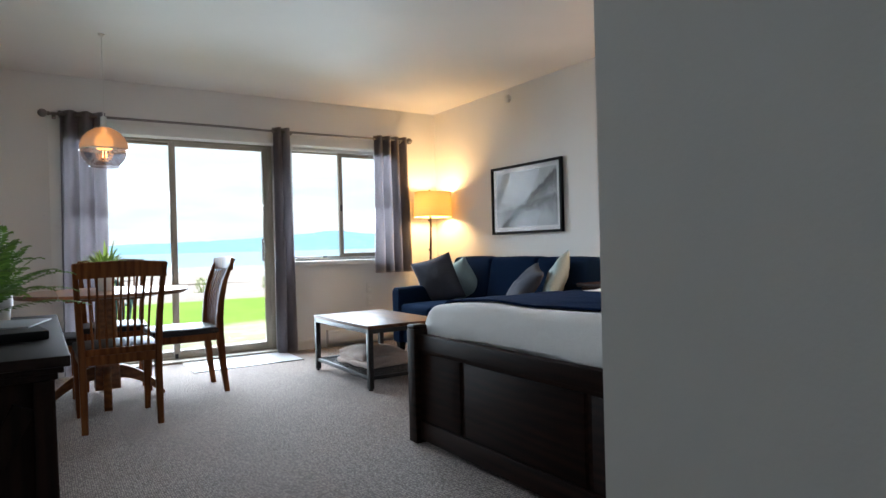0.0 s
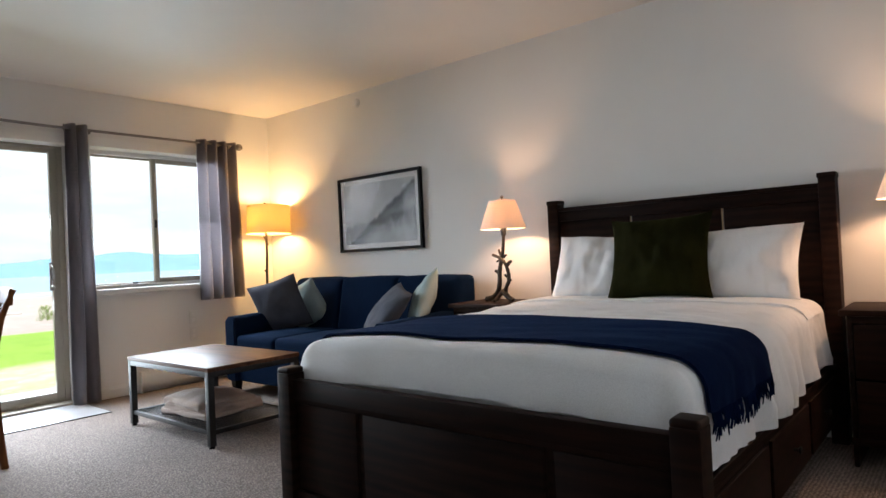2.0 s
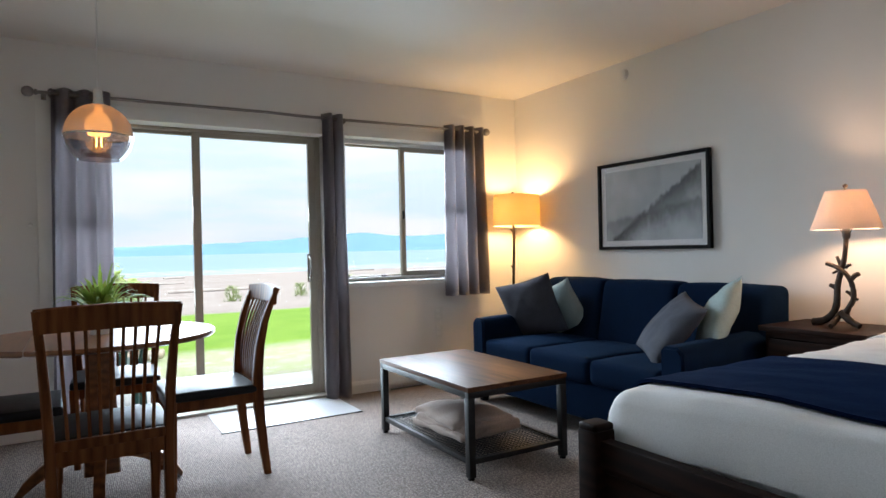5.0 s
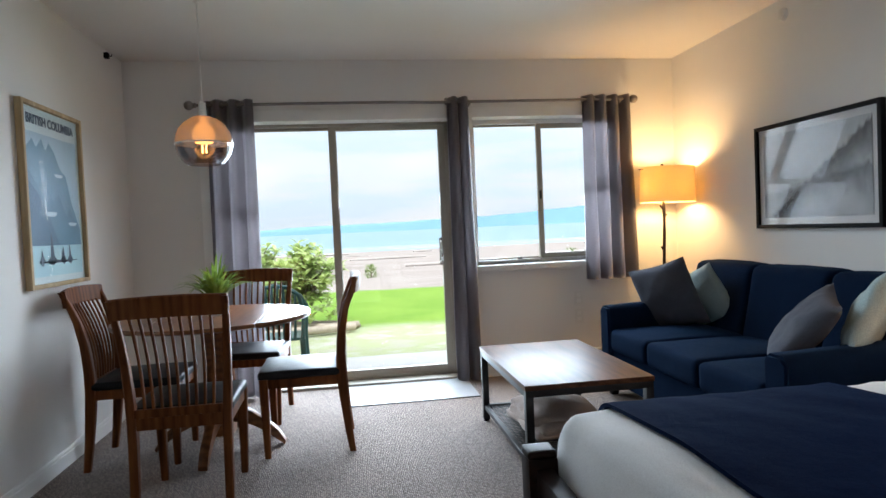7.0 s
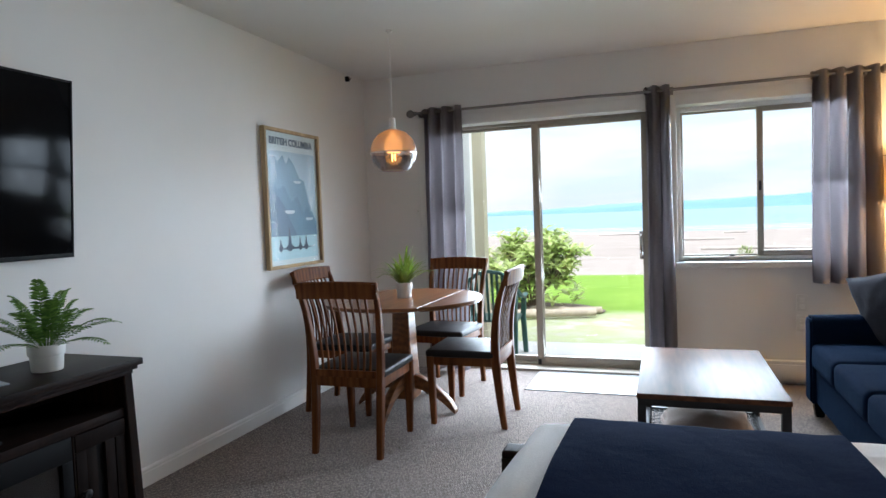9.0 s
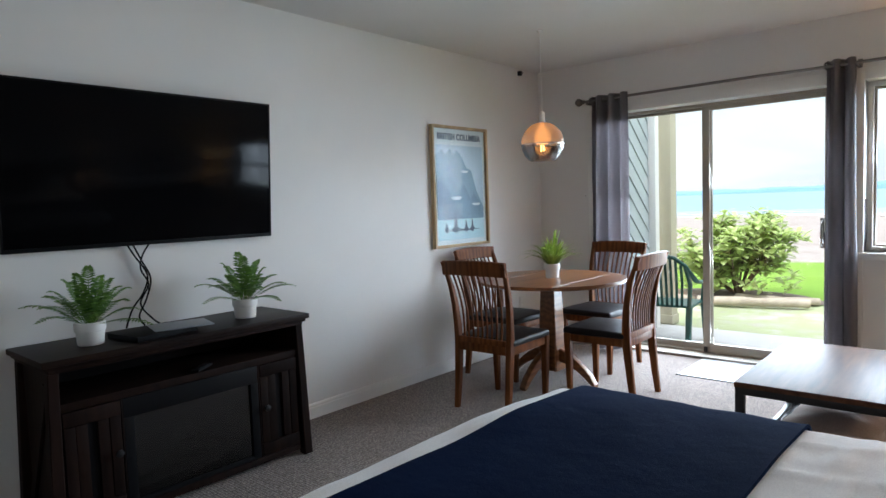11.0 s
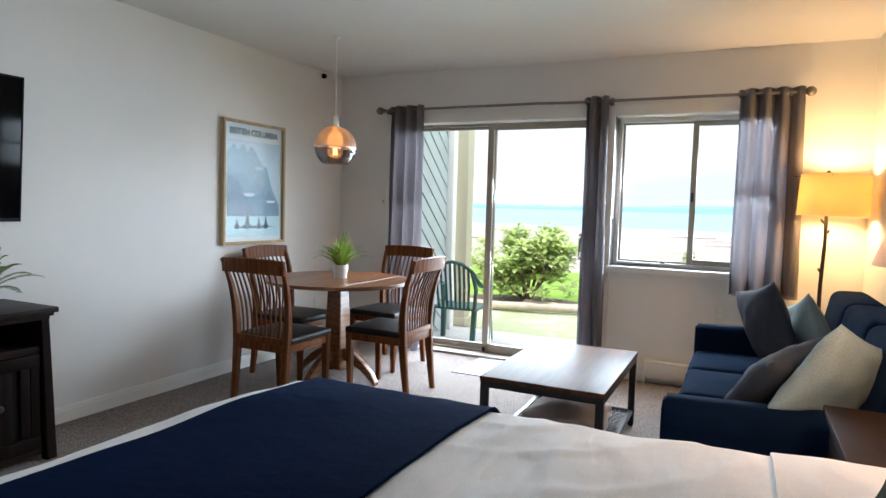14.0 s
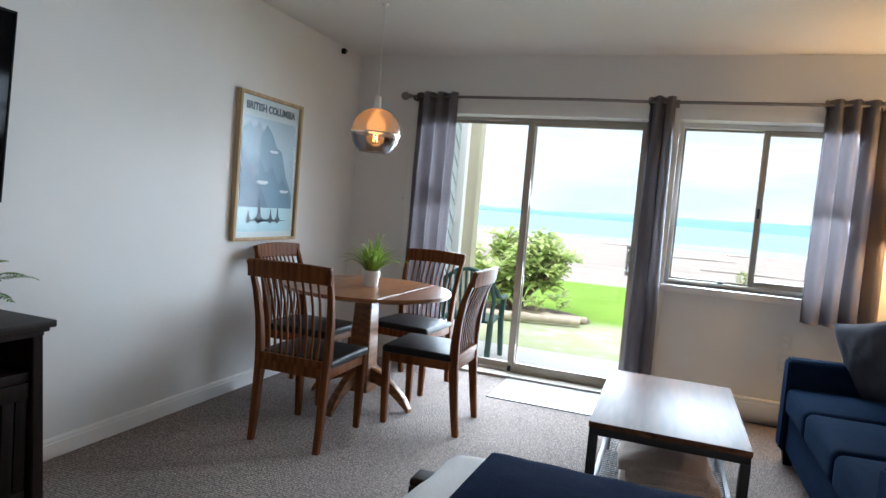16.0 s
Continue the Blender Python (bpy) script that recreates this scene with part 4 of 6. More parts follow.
part("spider", join(tube([(-0.195, 0, 1.575), (0.195, 0, 1.575)], 0.0025, 6), tube([(0, -0.195, 1.575), (0, 0.195, 1.575)], 0.0025, 6), tube([(0, 0, 1.36), (0, 0, 1.595)], 0.004, 6)), M_BLACKMETAL, fl)
part("finial", lathe([(0.004, 1.59), (0.012, 1.598), (0.010, 1.610), (0.001, 1.616)], 12, True), M_BARK, fl)


# ---- sofa and cushions ----
sofa = thing("sofa", (3.60, 4.585, 0), "navy blue upholstered three-seat sofa against the wall", "sofa")
SO = Matrix.Translation((-3.60, -4.585, 0))


def sofa_part(name, bm, label="", parent=sofa, material=M_SOFA):
    return part(name, place(bm, SO), material, parent, label, 60)


S0, S1 = 3.625, 5.545
sofa_part("base", soft_block(3.165, 4.06, S0 + 0.02, S1 - 0.02, 0.10, 0.325, 0.02, 0.0, 1, 0.003))
for k, (a, b) in enumerate(((S0 + 0.175, 4.305), (4.309, 4.865), (4.869, S1 - 0.165))):
    sofa_part("seat_cushion", soft_block(3.135, 3.80, a, b, 0.320, 0.470, 0.045, 0.022, k, 0.005))
arm_prof = [(0.0, 0.10), (0.0, 0.52), (0.012, 0.585), (0.05, 0.615), (0.13, 0.615), (0.16, 0.590), (0.168, 0.53), (0.168, 0.10)]


def sofa_arm(y_out, sgn):
    n = 9
    rings = []
    for i in range(n + 1):
        u = i / n
        x = 3.135 + 0.93 * u
        e = 0.014 * (1 - min(1, u * 14)) + 0.0
        h = 0.028 * u
        rings.append([(x, y_out + sgn * (min(max(a, e), 0.168 - e)), min(z, 0.64 - e) + h * (z - 0.1) / 0.5) for a, z in arm_prof])
    bm = loft(rings)
    bmesh.ops.bevel(bm, geom=[e for e in bm.edges if e.is_manifold and e.calc_face_angle(0) > 0.9], offset=0.012, segments=2, affect="EDGES")
    return bm


sofa_part("arm", sofa_arm(S0, 1))
sofa_part("arm", sofa_arm(S1, -1))
for k, (a, b) in enumerate(((S0 + 0.008, 4.262), (4.266, 4.905), (4.909, S1 - 0.008))):
    bm = soft_block(3.76, 4.055, a, b, 0.33, 0.885, 0.055, 0.008, 5 + k, 0.006)
    for v in bm.verts:
        v.co.x += 0.10 * max(0.0, (v.co.z - 0.40) / 0.48) * (1 if v.co.x < 3.95 else 0)
    sofa_part("back_section", bm)
for x in (3.20, 4.02):
    for y in (S0 + 0.06, S1 - 0.06):
        sofa_part("foot", loft([[(x + a * w, y + b * w, z) for a, b in ((-1, -1), (1, -1), (1, 1), (-1, 1))] for w, z in ((0.022, 0.0), (0.035, 0.10))]), "", sofa, M_BLACK)


def sofa_cushion(p, turn, lean, roll, w, t, seed, mat, label):
    ob = thing("sofa_cushion", pose(*p) @ pose(0, 0, 0, 0, 0, turn) @ pose(0, 0, 0, lean, 0, 0) @ pose(0, 0, 0, 0, roll, 0), label, "cushion", "sofa cushions")
    part("cover", pillow(w, w, t, seed, 0.72, 20, 0.46), mat, ob, "", 80)
    return ob


sofa_cushion((3.525, 5.310, 0.675), 120, -14, 15, 0.47, 0.16, 11, M_GREYCUSH, "slate grey square cushion tipped on the sofa arm")
sofa_cushion((3.745, 5.245, 0.660), 112, -18, 22, 0.40, 0.14, 12, M_MINTCUSH, "pale grey-green square cushion behind the grey one")
sofa_cushion((3.52, 4.035, 0.650), 62, 40, -12, 0.45, 0.15, 13, M_GREYCUSH, "slate grey square cushion leaning on the sofa arm")
sofa_cushion((3.70, 3.850, 0.705), 44, 24, 22, 0.43, 0.15, 14, M_MINTCUSH, "pale green square cushion behind the grey one")

# ---- coffee table ----
ct = thing("coffee_table", (2.517, 4.655, 0), "dark wood coffee table on a black metal underframe", "coffee table")
HX, HY = 0.315, 0.512
part("top", block(-HX, HX, -HY, HY, 0.432, 0.457, 0.003), M_COFFEETOP, ct)
part("top_rim", join(block(-HX + 0.004, HX - 0.004, -HY + 0.004, -HY + 0.034, 0.40, 0.432, 0.002), block(-HX + 0.004, HX - 0.004, HY - 0.034, HY - 0.004, 0.40, 0.432, 0.002), block(-HX + 0.004, -HX + 0.034, -HY + 0.034, HY - 0.034, 0.40, 0.432, 0.002), block(HX - 0.034, HX - 0.004, -HY + 0.034, HY - 0.034, 0.40, 0.432, 0.002)), M_BLACKMETAL, ct)
for sx in (-1, 1):
    for sy in (-1, 1):
        lg = part("leg", block(sx * (HX - 0.022) - 0.019, sx * (HX - 0.022) + 0.019, sy * (HY - 0.022) - 0.019, sy * (HY - 0.022) + 0.019, 0.012, 0.402, 0.003), M_BLACKMETAL, ct)
        part("glide", place(lathe([(0.017, 0.0), (0.017, 0.006), (0.006, 0.012)], 12, True), pose(sx * (HX - 0.022), sy * (HY - 0.022), 0)), M_BLACK, lg)
part("shelf_frame", join(block(-HX + 0.04, HX - 0.04, -HY + 0.01, -HY + 0.034, 0.075, 0.10, 0.002), block(-HX + 0.04, HX - 0.04, HY - 0.034, HY - 0.01, 0.075, 0.10, 0.002), block(-HX + 0.01, -HX + 0.034, -HY + 0.04, HY - 0.04, 0.075, 0.10, 0.002), block(HX - 0.034, HX - 0.01, -HY + 0.04, HY - 0.04, 0.075, 0.10, 0.002)), M_BLACKMETAL, ct)
msh = bmesh.new()
for i in range(23):
    x = -HX + 0.034 + (2 * HX - 0.068) * i / 22
    join(msh, block(x - 0.003, x + 0.003, -HY + 0.03, HY - 0.03, 0.086, 0.089))
for i in range(38):
    y = -HY + 0.034 + (2 * HY - 0.068) * i / 37
    join(msh, block(-HX + 0.03, HX - 0.03, y - 0.003, y + 0.003, 0.089, 0.092))
tagged(part("wire_shelf", msh, M_BLACKMETAL, ct, "dark wire mesh shelf"), kind="stuff")


def folded_blanket():
    ob = thing("folded_blanket", pose(2.53, 4.70, 0.092, 0, 0, 4), "thick beige fleece blanket folded on the table's shelf", "blanket")
    for k, (w, d, z0, z1, dx, dy, turn) in enumerate(((0.43, 0.50, 0.0, 0.040, 0.0, 0.0, 0), (0.41, 0.48, 0.036, 0.078, 0.010, -0.006, 4), (0.40, 0.47, 0.073, 0.116, -0.004, 0.012, -5))):
        bm = soft_block(-w / 2, w / 2, -d / 2, d / 2, z0, z1, 0.018, 0.010 * k, 30 + k, 0.008, 0.022)
        for v in bm.verts:
            edge = (abs(v.co.x) / (w / 2)) ** 4 + (abs(v.co.y) / (d / 2)) ** 4
            wave = 0.014 * noise.noise(Vector((v.co.x * 4 + v.co.y * 2, v.co.y * 7, 2.0))) + 0.006 * noise.noise(Vector((v.co.x * 16, v.co.y * 10, k)))
            if v.co.z > 0.02:
                v.co.z = max(0.006, v.co.z + (wave - 0.014 * edge) * (0.4 + 0.4 * k))
            v.co.x += 0.014 * noise.noise(Vector((v.co.y * 8, v.co.z * 30, k)))
            v.co.y += 0.010 * noise.noise(Vector((v.co.x * 8, v.co.z * 30, k + 5)))
        part("fold", place(bm, pose(dx, dy, 0, 0, 0, turn)), M_BLANKET, ob, "", 80)
    return ob


folded_blanket()


# ---- dining set ----
def dining_chair(m, label):
    ob = thing("dining_chair", m, label, "chair", "chairs round the dining table")
    for sx in (-1, 1):
        part("back_post", bar([(sx * 0.196, -0.240, 0.0, 0.034, 0.034), (sx * 0.196, -0.222, 0.14, 0.037, 0.042), (sx * 0.197, -0.206, 0.30, 0.038, 0.050), (sx * 0.199, -0.197, 0.42, 0.038, 0.054), (sx * 0.204, -0.198, 0.53, 0.036, 0.050), (sx * 0.211, -0.209, 0.66, 0.034, 0.044), (sx * 0.219, -0.236, 0.79, 0.031, 0.036), (sx * 0.226, -0.270, 0.885, 0.029, 0.030), (sx * 0.231, -0.300, 0.95, 0.028, 0.026)], 0.034, 0.04, 0.006), M_CHAIRWOOD, ob)
        part("front_leg", bar([(sx * 0.192, 0.212, 0.0, 0.032, 0.032), (sx * 0.196, 0.214, 0.22, 0.042, 0.042), (sx * 0.20, 0.215, 0.43, 0.048, 0.048)], 0.04, 0.04, 0.006), M_CHAIRWOOD, ob)
    rings = []
    for i in range(13):
        u = -1 + i / 6
        x, y = u * 0.240, -0.288 - 0.030 * (1 - u * u)
        zt, zb = 0.957 + 0.010 * (1 - u * u), 0.868 + 0.006 * (1 - u * u)
        rings.append([(x, y - 0.012, zt - 0.006), (x, y - 0.006, zt), (x, y + 0.008, zt), (x, y + 0.012, zt - 0.006), (x, y + 0.022, zb), (x, y - 0.004, zb)])
    part("crest_rail", loft(rings), M_CHAIRWOOD, ob)
    for i in range(9):
        u = -1 + 2 * (i + 1) / 10
        xt, xb = u * 0.205, u * 0.178
        path = []
        for k in range(8):
            w = k / 7
            z = 0.452 + 0.43 * w
            y = -0.208 - 0.066 * w ** 1.9 - 0.026 * (1 - u * u) * w + 0.018 * math.sin(math.pi * w)
            path.append((xb + (xt - xb) * w, y, z, 0.0125, 0.012))
        part("slat", bar(path, 0.012, 0.012, 0.003), M_CHAIRWOOD, ob)
    part("lower_rail", block(-0.185, 0.185, -0.222, -0.200, 0.43, 0.468, 0.004), M_CHAIRWOOD, ob)
    part("seat_frame", join(block(-0.182, 0.182, 0.198, 0.224, 0.375, 0.43, 0.004), block(-0.182, 0.182, -0.216, -0.190, 0.375, 0.43, 0.004), block(-0.212, -0.188, -0.19, 0.20, 0.375, 0.43, 0.004), block(0.188, 0.212, -0.19, 0.20, 0.375, 0.43, 0.004)), M_CHAIRWOOD, ob)
    part("seat", soft_block(-0.222, 0.222, -0.195, 0.245, 0.425, 0.468, 0.019, 0.018, 3, 0.002), M_VINYLSEAT, ob, "padded black vinyl seat", 60)
    return ob


chair = dining_chair(pose(0.672, 4.452, 0, 0, 0, 1), "mahogany-stained slat-back dining chair, black seat, its back to the room")
for m, lab in ((pose(1.164, 5.028, 0, 0, 0, 91), "mahogany-stained slat-back dining chair, black seat, beside the coffee table"),
               (pose(0.268, 5.075, 0, 0, 0, -90), "mahogany-stained slat-back dining chair, black seat, against the wall"),
               (pose(0.768, 5.665, 0, 0, 0, 176), "mahogany-stained slat-back dining chair, black seat, angled before the curtain")):
    tagged(copy_thing(chair, m), lab)

dt = thing("dining_table", (0.665, 5.09, 0), "round drop-leaf wooden pedestal dining table, polished", "dining table")
R = 0.535


def disc_slice(x0, x1, z0, z1, r, e=0.006):
    """The part of a round top between two cuts across x."""
    pts = []
    n = 40
    for i in range(n + 1):
        x = x0 + (x1 - x0) * i / n
        pts.append((x, math.sqrt(max(0.0, r * r - x * x))))
    ring = pts + [(x, -y) for x, y in reversed(pts)]
    ring = [p for i, p in enumerate(ring) if i == 0 or (abs(p[0] - ring[i - 1][0]) + abs(p[1] - ring[i - 1][1])) > 1e-5]
    c = (x0 + x1) / 2
    def shrink(k):
        return [(c + (x - c) * (1 - k / 0.3), y * (1 - k / r)) for x, y in ring]
    return loft([[(x, y, z0) for x, y in shrink(0.02)], [(x, y, z0 + 0.008) for x, y in shrink(0.0)], [(x, y, z1 - 0.004) for x, y in shrink(0.0)], [(x, y, z1) for x, y in shrink(0.003)]])


part("tabletop", disc_slice(-0.285, 0.285, 0.728, 0.755, R), M_TABLEWOOD, dt)
for a, b in ((-R, -0.288), (0.288, R)):
    part("drop_leaf", disc_slice(a, b, 0.728, 0.755, R), M_TABLEWOOD, dt)
part("apron", join(block(-0.24, 0.24, -0.10, -0.075, 0.69, 0.728, 0.003), block(-0.24, 0.24, 0.075, 0.10, 0.69, 0.728, 0.003), block(-0.10, 0.10, -0.075, 0.075, 0.70, 0.728)), M_TABLEWOOD, dt)
part("column", bar([(0, 0, 0.085, 0.155, 0.155), (0, 0, 0.16, 0.152, 0.152), (0, 0, 0.70, 0.115, 0.115)], 0.14, 0.14, 0.008), M_TABLEWOOD, dt)
for k in range(4):
    rings = []
    for i in range(9):
        u = i / 8
        x = 0.06 + 0.30 * u
        zc = 0.165 * math.cos(u * math.pi / 2) ** 0.9 + 0.002
        h = 0.075 - 0.035 * u
        zb, zt = max(0.0, zc - h * 0.25), zc + h
        if i == 8:
            zb, zt = 0.0, 0.024
        rings.append([(x, -0.024, zb), (x, 0.024, zb), (x + 0.004, 0.024, zt - 0.004), (x + 0.004, 0.018, zt), (x + 0.004, -0.018, zt), (x + 0.004, -0.024, zt - 0.004)])
    part("foot", place(loft(rings), pose(0, 0, 0, 0, 0, 90 * k - 4)), M_TABLEWOOD, dt, "curved wooden foot")


# ---- potted plants ----
def pot(ob, r, h):
    part("pot", lathe([(r * 0.80, 0.0), (r * 0.84, 0.004), (r * 0.90, h * 0.55), (r * 0.91, h * 0.60), (r * 0.985, h * 0.615), (r, h * 0.65), (r, h - 0.004), (r * 0.97, h), (r * 0.88, h), (r * 0.86, h * 0.8), (0.001, h * 0.8)], 30, False), M_POT, ob, "white ceramic pot with a stepped rim")
    part("soil", lathe([(r * 0.865, h * 0.82), (r * 0.5, h * 0.86), (0.001, h * 0.87)], 20), M_SOIL, ob)


def blade_strip(bm, pts, w, normal_up=True):
    """A narrow folded leaf along the points, pointed at its end."""
    rows = []
    n = len(pts)
    for i, p in enumerate(pts):
        d = (pts[min(i + 1, n - 1)] - pts[max(i - 1, 0)]).normalized()
        s = d.cross(Vector((0, 0, 1)))
        s = s.normalized() if s.length > 1e-4 else Vector((1, 0, 0))
        ww = w * (0.55 + 0.45 * math.sin(math.pi * min(1, i / (n - 1) + 0.25))) * (1 - (i / (n - 1)) ** 3) + 0.0004
        up = s.cross(d) * ww * 0.25
        rows.append((bm.verts.new(p - s * ww + up), bm.verts.new(p), bm.verts.new(p + s * ww + up)))
    for a, b in zip(rows, rows[1:]):
        bm.faces.new((a[0], a[1], b[1], b[0]))
        bm.faces.new((a[1], a[2], b[2], b[1]))


def arc_points(origin, az, reach, rise, droop, n):
    out = []
    for i in range(n):
        u = i / (n - 1)
        r = reach * u
        z = rise * (1 - (1 - u) ** 1.7) - droop * u ** 2.6
        out.append(origin + Vector((math.cos(az) * r, math.sin(az) * r, z)))
    return out


def fern(m, seed, spread, label):
    """A fern in a white pot: arching fronds with paired leaflets."""
    ob = thing("fern_plant", m, label, "potted plant", "ferns on the console")
    pot(ob, 0.063, 0.10)
    rr = random.Random(seed)
    for k in range(24):
        az = k * 2.399 + rr.random() * 0.5
        inner = k / 23
        reach = spread * 1.3 * (0.95 - 0.75 * inner) * (0.8 + 0.4 * rr.random())
        rise = 0.06 + 0.17 * inner + 0.04 * rr.random()
        pts = arc_points(Vector((0.02 * math.cos(az), 0.02 * math.sin(az), 0.078)), az, reach, rise, 0.05 * (1 - inner), 22)
        bm = bmesh.new()
        blade_strip(bm, pts, 0.0018)
        for i in range(3, 22):
            p = pts[i]
            d = (pts[min(i + 1, 21)] - pts[i - 1]).normalized()
            side = d.cross(Vector((0, 0, 1)))
            side = side.normalized() if side.length > 1e-4 else Vector((1, 0, 0))
            ln = 0.033 * math.sin(math.pi * min(0.98, (i - 1) / 22.0) ** 0.75) + 0.004
            for sg in (-1, 1):
                tip = p + side * sg * ln + d * ln * 0.45 + Vector((0, 0, -ln * 0.2 + (rr.random() - 0.5) * 0.006))
                mid = (p + tip) / 2 + Vector((0, 0, 0.003))
                wd = d * 0.0050
                q = [bm.verts.new(p - wd * 0.4), bm.verts.new(mid - wd), bm.verts.new(tip), bm.verts.new(mid + wd), bm.verts.new(p + wd * 0.4)]
                bm.faces.new(q)
        part("frond", bm, M_FERN, ob, "", 180)
    return ob


fern(pose(0.128, 2.165, 0.765), 2, 0.20, "green artificial fern in a white pot")
fern(pose(0.140, 2.915, 0.765), 3, 0.20, "green artificial fern in a white pot near the console's end")

GROW = 1.25
gp = thing("grass_plant", (0.672, 5.105, 0.755), "small spiky green plant in a white pot", "potted plant")
gp.scale = (GROW, GROW, GROW)
pot(gp, 0.046, 0.082)
rg = random.Random(8)
tuft = bmesh.new()
for k in range(84):
    az = rg.random() * 6.283
    inner = rg.random() ** 0.7
    pts = arc_points(Vector((0.022 * rg.random() * math.cos(az), 0.022 * rg.random() * math.sin(az), 0.068)), az, 0.035 + 0.165 * inner, 0.105 + 0.085 * (1 - inner) * (0.5 + rg.random()), 0.055 * inner, 7)
    blade_strip(tuft, pts, 0.0082)
part("leaf_tuft", tuft, M_GRASSLEAF, gp, "tuft of narrow arching leaves", 180)

# ---- pendant over the dining table ----
pd = thing("pendant_lamp", (0.68, 5.0, 1.558), "ombre smoked glass globe pendant, lit, over the table", "pendant lamp")
part("cord", tube([(0, 0, CZ - 1.558 - 0.02), (0.001, 0, 0.6), (0, 0, 0.37)], 0.0035, 8), M_PLASTIC, pd)
part("canopy", lathe([(0.022, 0.942), (0.022, 0.934), (0.012, 0.926), (0.006, 0.920)], 24, True), M_PLASTIC, pd)
part("cap", lathe([(0.006, 0.385), (0.019, 0.38), (0.021, 0.325), (0.026, 0.305)], 20, True), M_PLASTIC, pd, "white metal socket cap")
CR, CZP = 0.150, 0.160


def globe_band(a0, a1, n=12):
    prof = [(CR * math.sin(a0 + (a1 - a0) * i / n), CZP + CR * math.cos(a0 + (a1 - a0) * i / n)) for i in range(n + 1)]
    inner = [(r * 0.985, CZP + (z - CZP) * 0.985) for r, z in reversed(prof)]
    return lathe(prof + inner + [prof[0]], 44)


def haze_glass(name, tint, haze, part_haze):
    """Smoked glass with a milky bloom in it."""
    m = glass_mat(name, tint, 0.08, 1.8, 1.0)
    t = m.node_tree
    out = [n for n in t.nodes if n.bl_idname == "ShaderNodeOutputMaterial"][0]
    src = out.inputs[0].links[0].from_socket
    tl, di = t.nodes.new("ShaderNodeBsdfTranslucent"), t.nodes.new("ShaderNodeBsdfDiffuse")
    tl.inputs[0].default_value, di.inputs[0].default_value = (*haze, 1), (*scaled(haze, 0.7), 1)
    a, b = t.nodes.new("ShaderNodeMixShader"), t.nodes.new("ShaderNodeMixShader")
    a.inputs[0].default_value, b.inputs[0].default_value = 0.5, part_haze
    t.links.new(tl.outputs[0], a.inputs[1])
    t.links.new(di.outputs[0], a.inputs[2])
    t.links.new(src, b.inputs[1])
    t.links.new(a.outputs[0], b.inputs[2])
    t.links.new(b.outputs[0], out.inputs[0])
    return m


M_GLOBETOP = haze_glass("frosted_smoke_glass", (0.82, 0.78, 0.75), (0.56, 0.53, 0.51), 0.62)
M_GLOBELOW = glass_mat("smoke_glass", (0.70, 0.70, 0.72), 0.02, 2.0, 1.0)
part("globe_upper", globe_band(0.16, 1.62), M_GLOBETOP, pd, "frosted upper half of the globe", 60)
part("globe_lower", globe_band(1.62, 2.48, 8), M_GLOBELOW, pd, "clear smoked lower half, open below", 60)
part("bulb", lathe([(0.016, 0.30), (0.018, 0.275), (0.034, 0.262), (0.052, 0.24), (0.060, 0.21), (0.056, 0.180), (0.044, 0.160), (0.001, 0.156)], 20, True), glow_mat("amber_bulb", (1.0, 0.42, 0.10), 8.0), pd, "glowing amber bulb")
part("bulb_tip", lathe([(0.042, 0.155), (0.034, 0.125), (0.018, 0.098), (0.001, 0.088)], 20), glass_mat("bulb_glass", (0.95, 0.93, 0.90), 0.02, 1.5, 1.0), pd, "clear glass tip of the bulb")
for sx in (-0.011, 0.011):
    part("filament", tube([(sx, 0, 0.150), (sx * 0.8, 0, 0.128), (sx * 1.1, 0, 0.106)], 0.0032, 6), M_FILAMENT, pd, "bright glowing filament")
part("rim_band", lathe([(0.1515, 0.148), (0.153, 0.153), (0.1515, 0.158)], 44), M_CHROME, pd, "thin bright band round the globe")

# ---- television, console ----
tv = thing("television", pose(WX, 2.580, 1.550, 0, 4, 0), "large black flat television mounted on the wall, off", "television")
part("housing", block(0.035, 0.072, -0.665, 0.665, -0.375, 0.375, 0.004), M_BLACK, tv)
part("screen", block(0.0722, 0.0745, -0.656, 0.656, -0.356, 0.366, 0.001), M_SCREEN, tv, "glossy dark screen")
part("bezel", join(block(0.0722, 0.077, -0.665, -0.657, -0.375, 0.375, 0.001), block(0.0722, 0.077, 0.657, 0.665, -0.375, 0.375, 0.001), block(0.0722, 0.077, -0.657, 0.657, 0.367, 0.375, 0.001), block(0.0722, 0.077, -0.657, 0.657, -0.375, -0.357, 0.001)), M_BLACK, tv)
part("wall_mount", join(block(0.012, 0.024, -0.25, 0.25, -0.15, 0.15, 0.003), block(0.024, 0.036, -0.06, 0.06, -0.08, 0.08, 0.003)), M_BLACKMETAL, tv)
for pts in ([(-0.085, 2.42, 1.20), (-0.10, 2.47, 1.12), (-0.095, 2.525, 1.02), (-0.10, 2.50, 0.93), (-0.09, 2.44, 0.86), (-0.08, 2.40, 0.772)],
            [(-0.085, 2.56, 1.20), (-0.10, 2.51, 1.12), (-0.095, 2.495, 1.05), (-0.10, 2.53, 0.97), (-0.09, 2.48, 0.88), (-0.08, 2.53, 0.80), (-0.07, 2.56, 0.772)],
            [(-0.085, 2.45, 1.20), (-0.10, 2.50, 1.10), (-0.095, 2.54, 1.00), (-0.10, 2.515, 0.90), (-0.09, 2.47, 0.82), (-0.08, 2.49, 0.772)]):
    cb = thing("cable", pts[-1], "black cable hanging from the television to the console", "cable", "television cables")
    part("lead", place(branch(pts, 0.0042, 0.0042, 0), Matrix.Translation(-Vector(pts[-1]))), M_BLACK, cb)

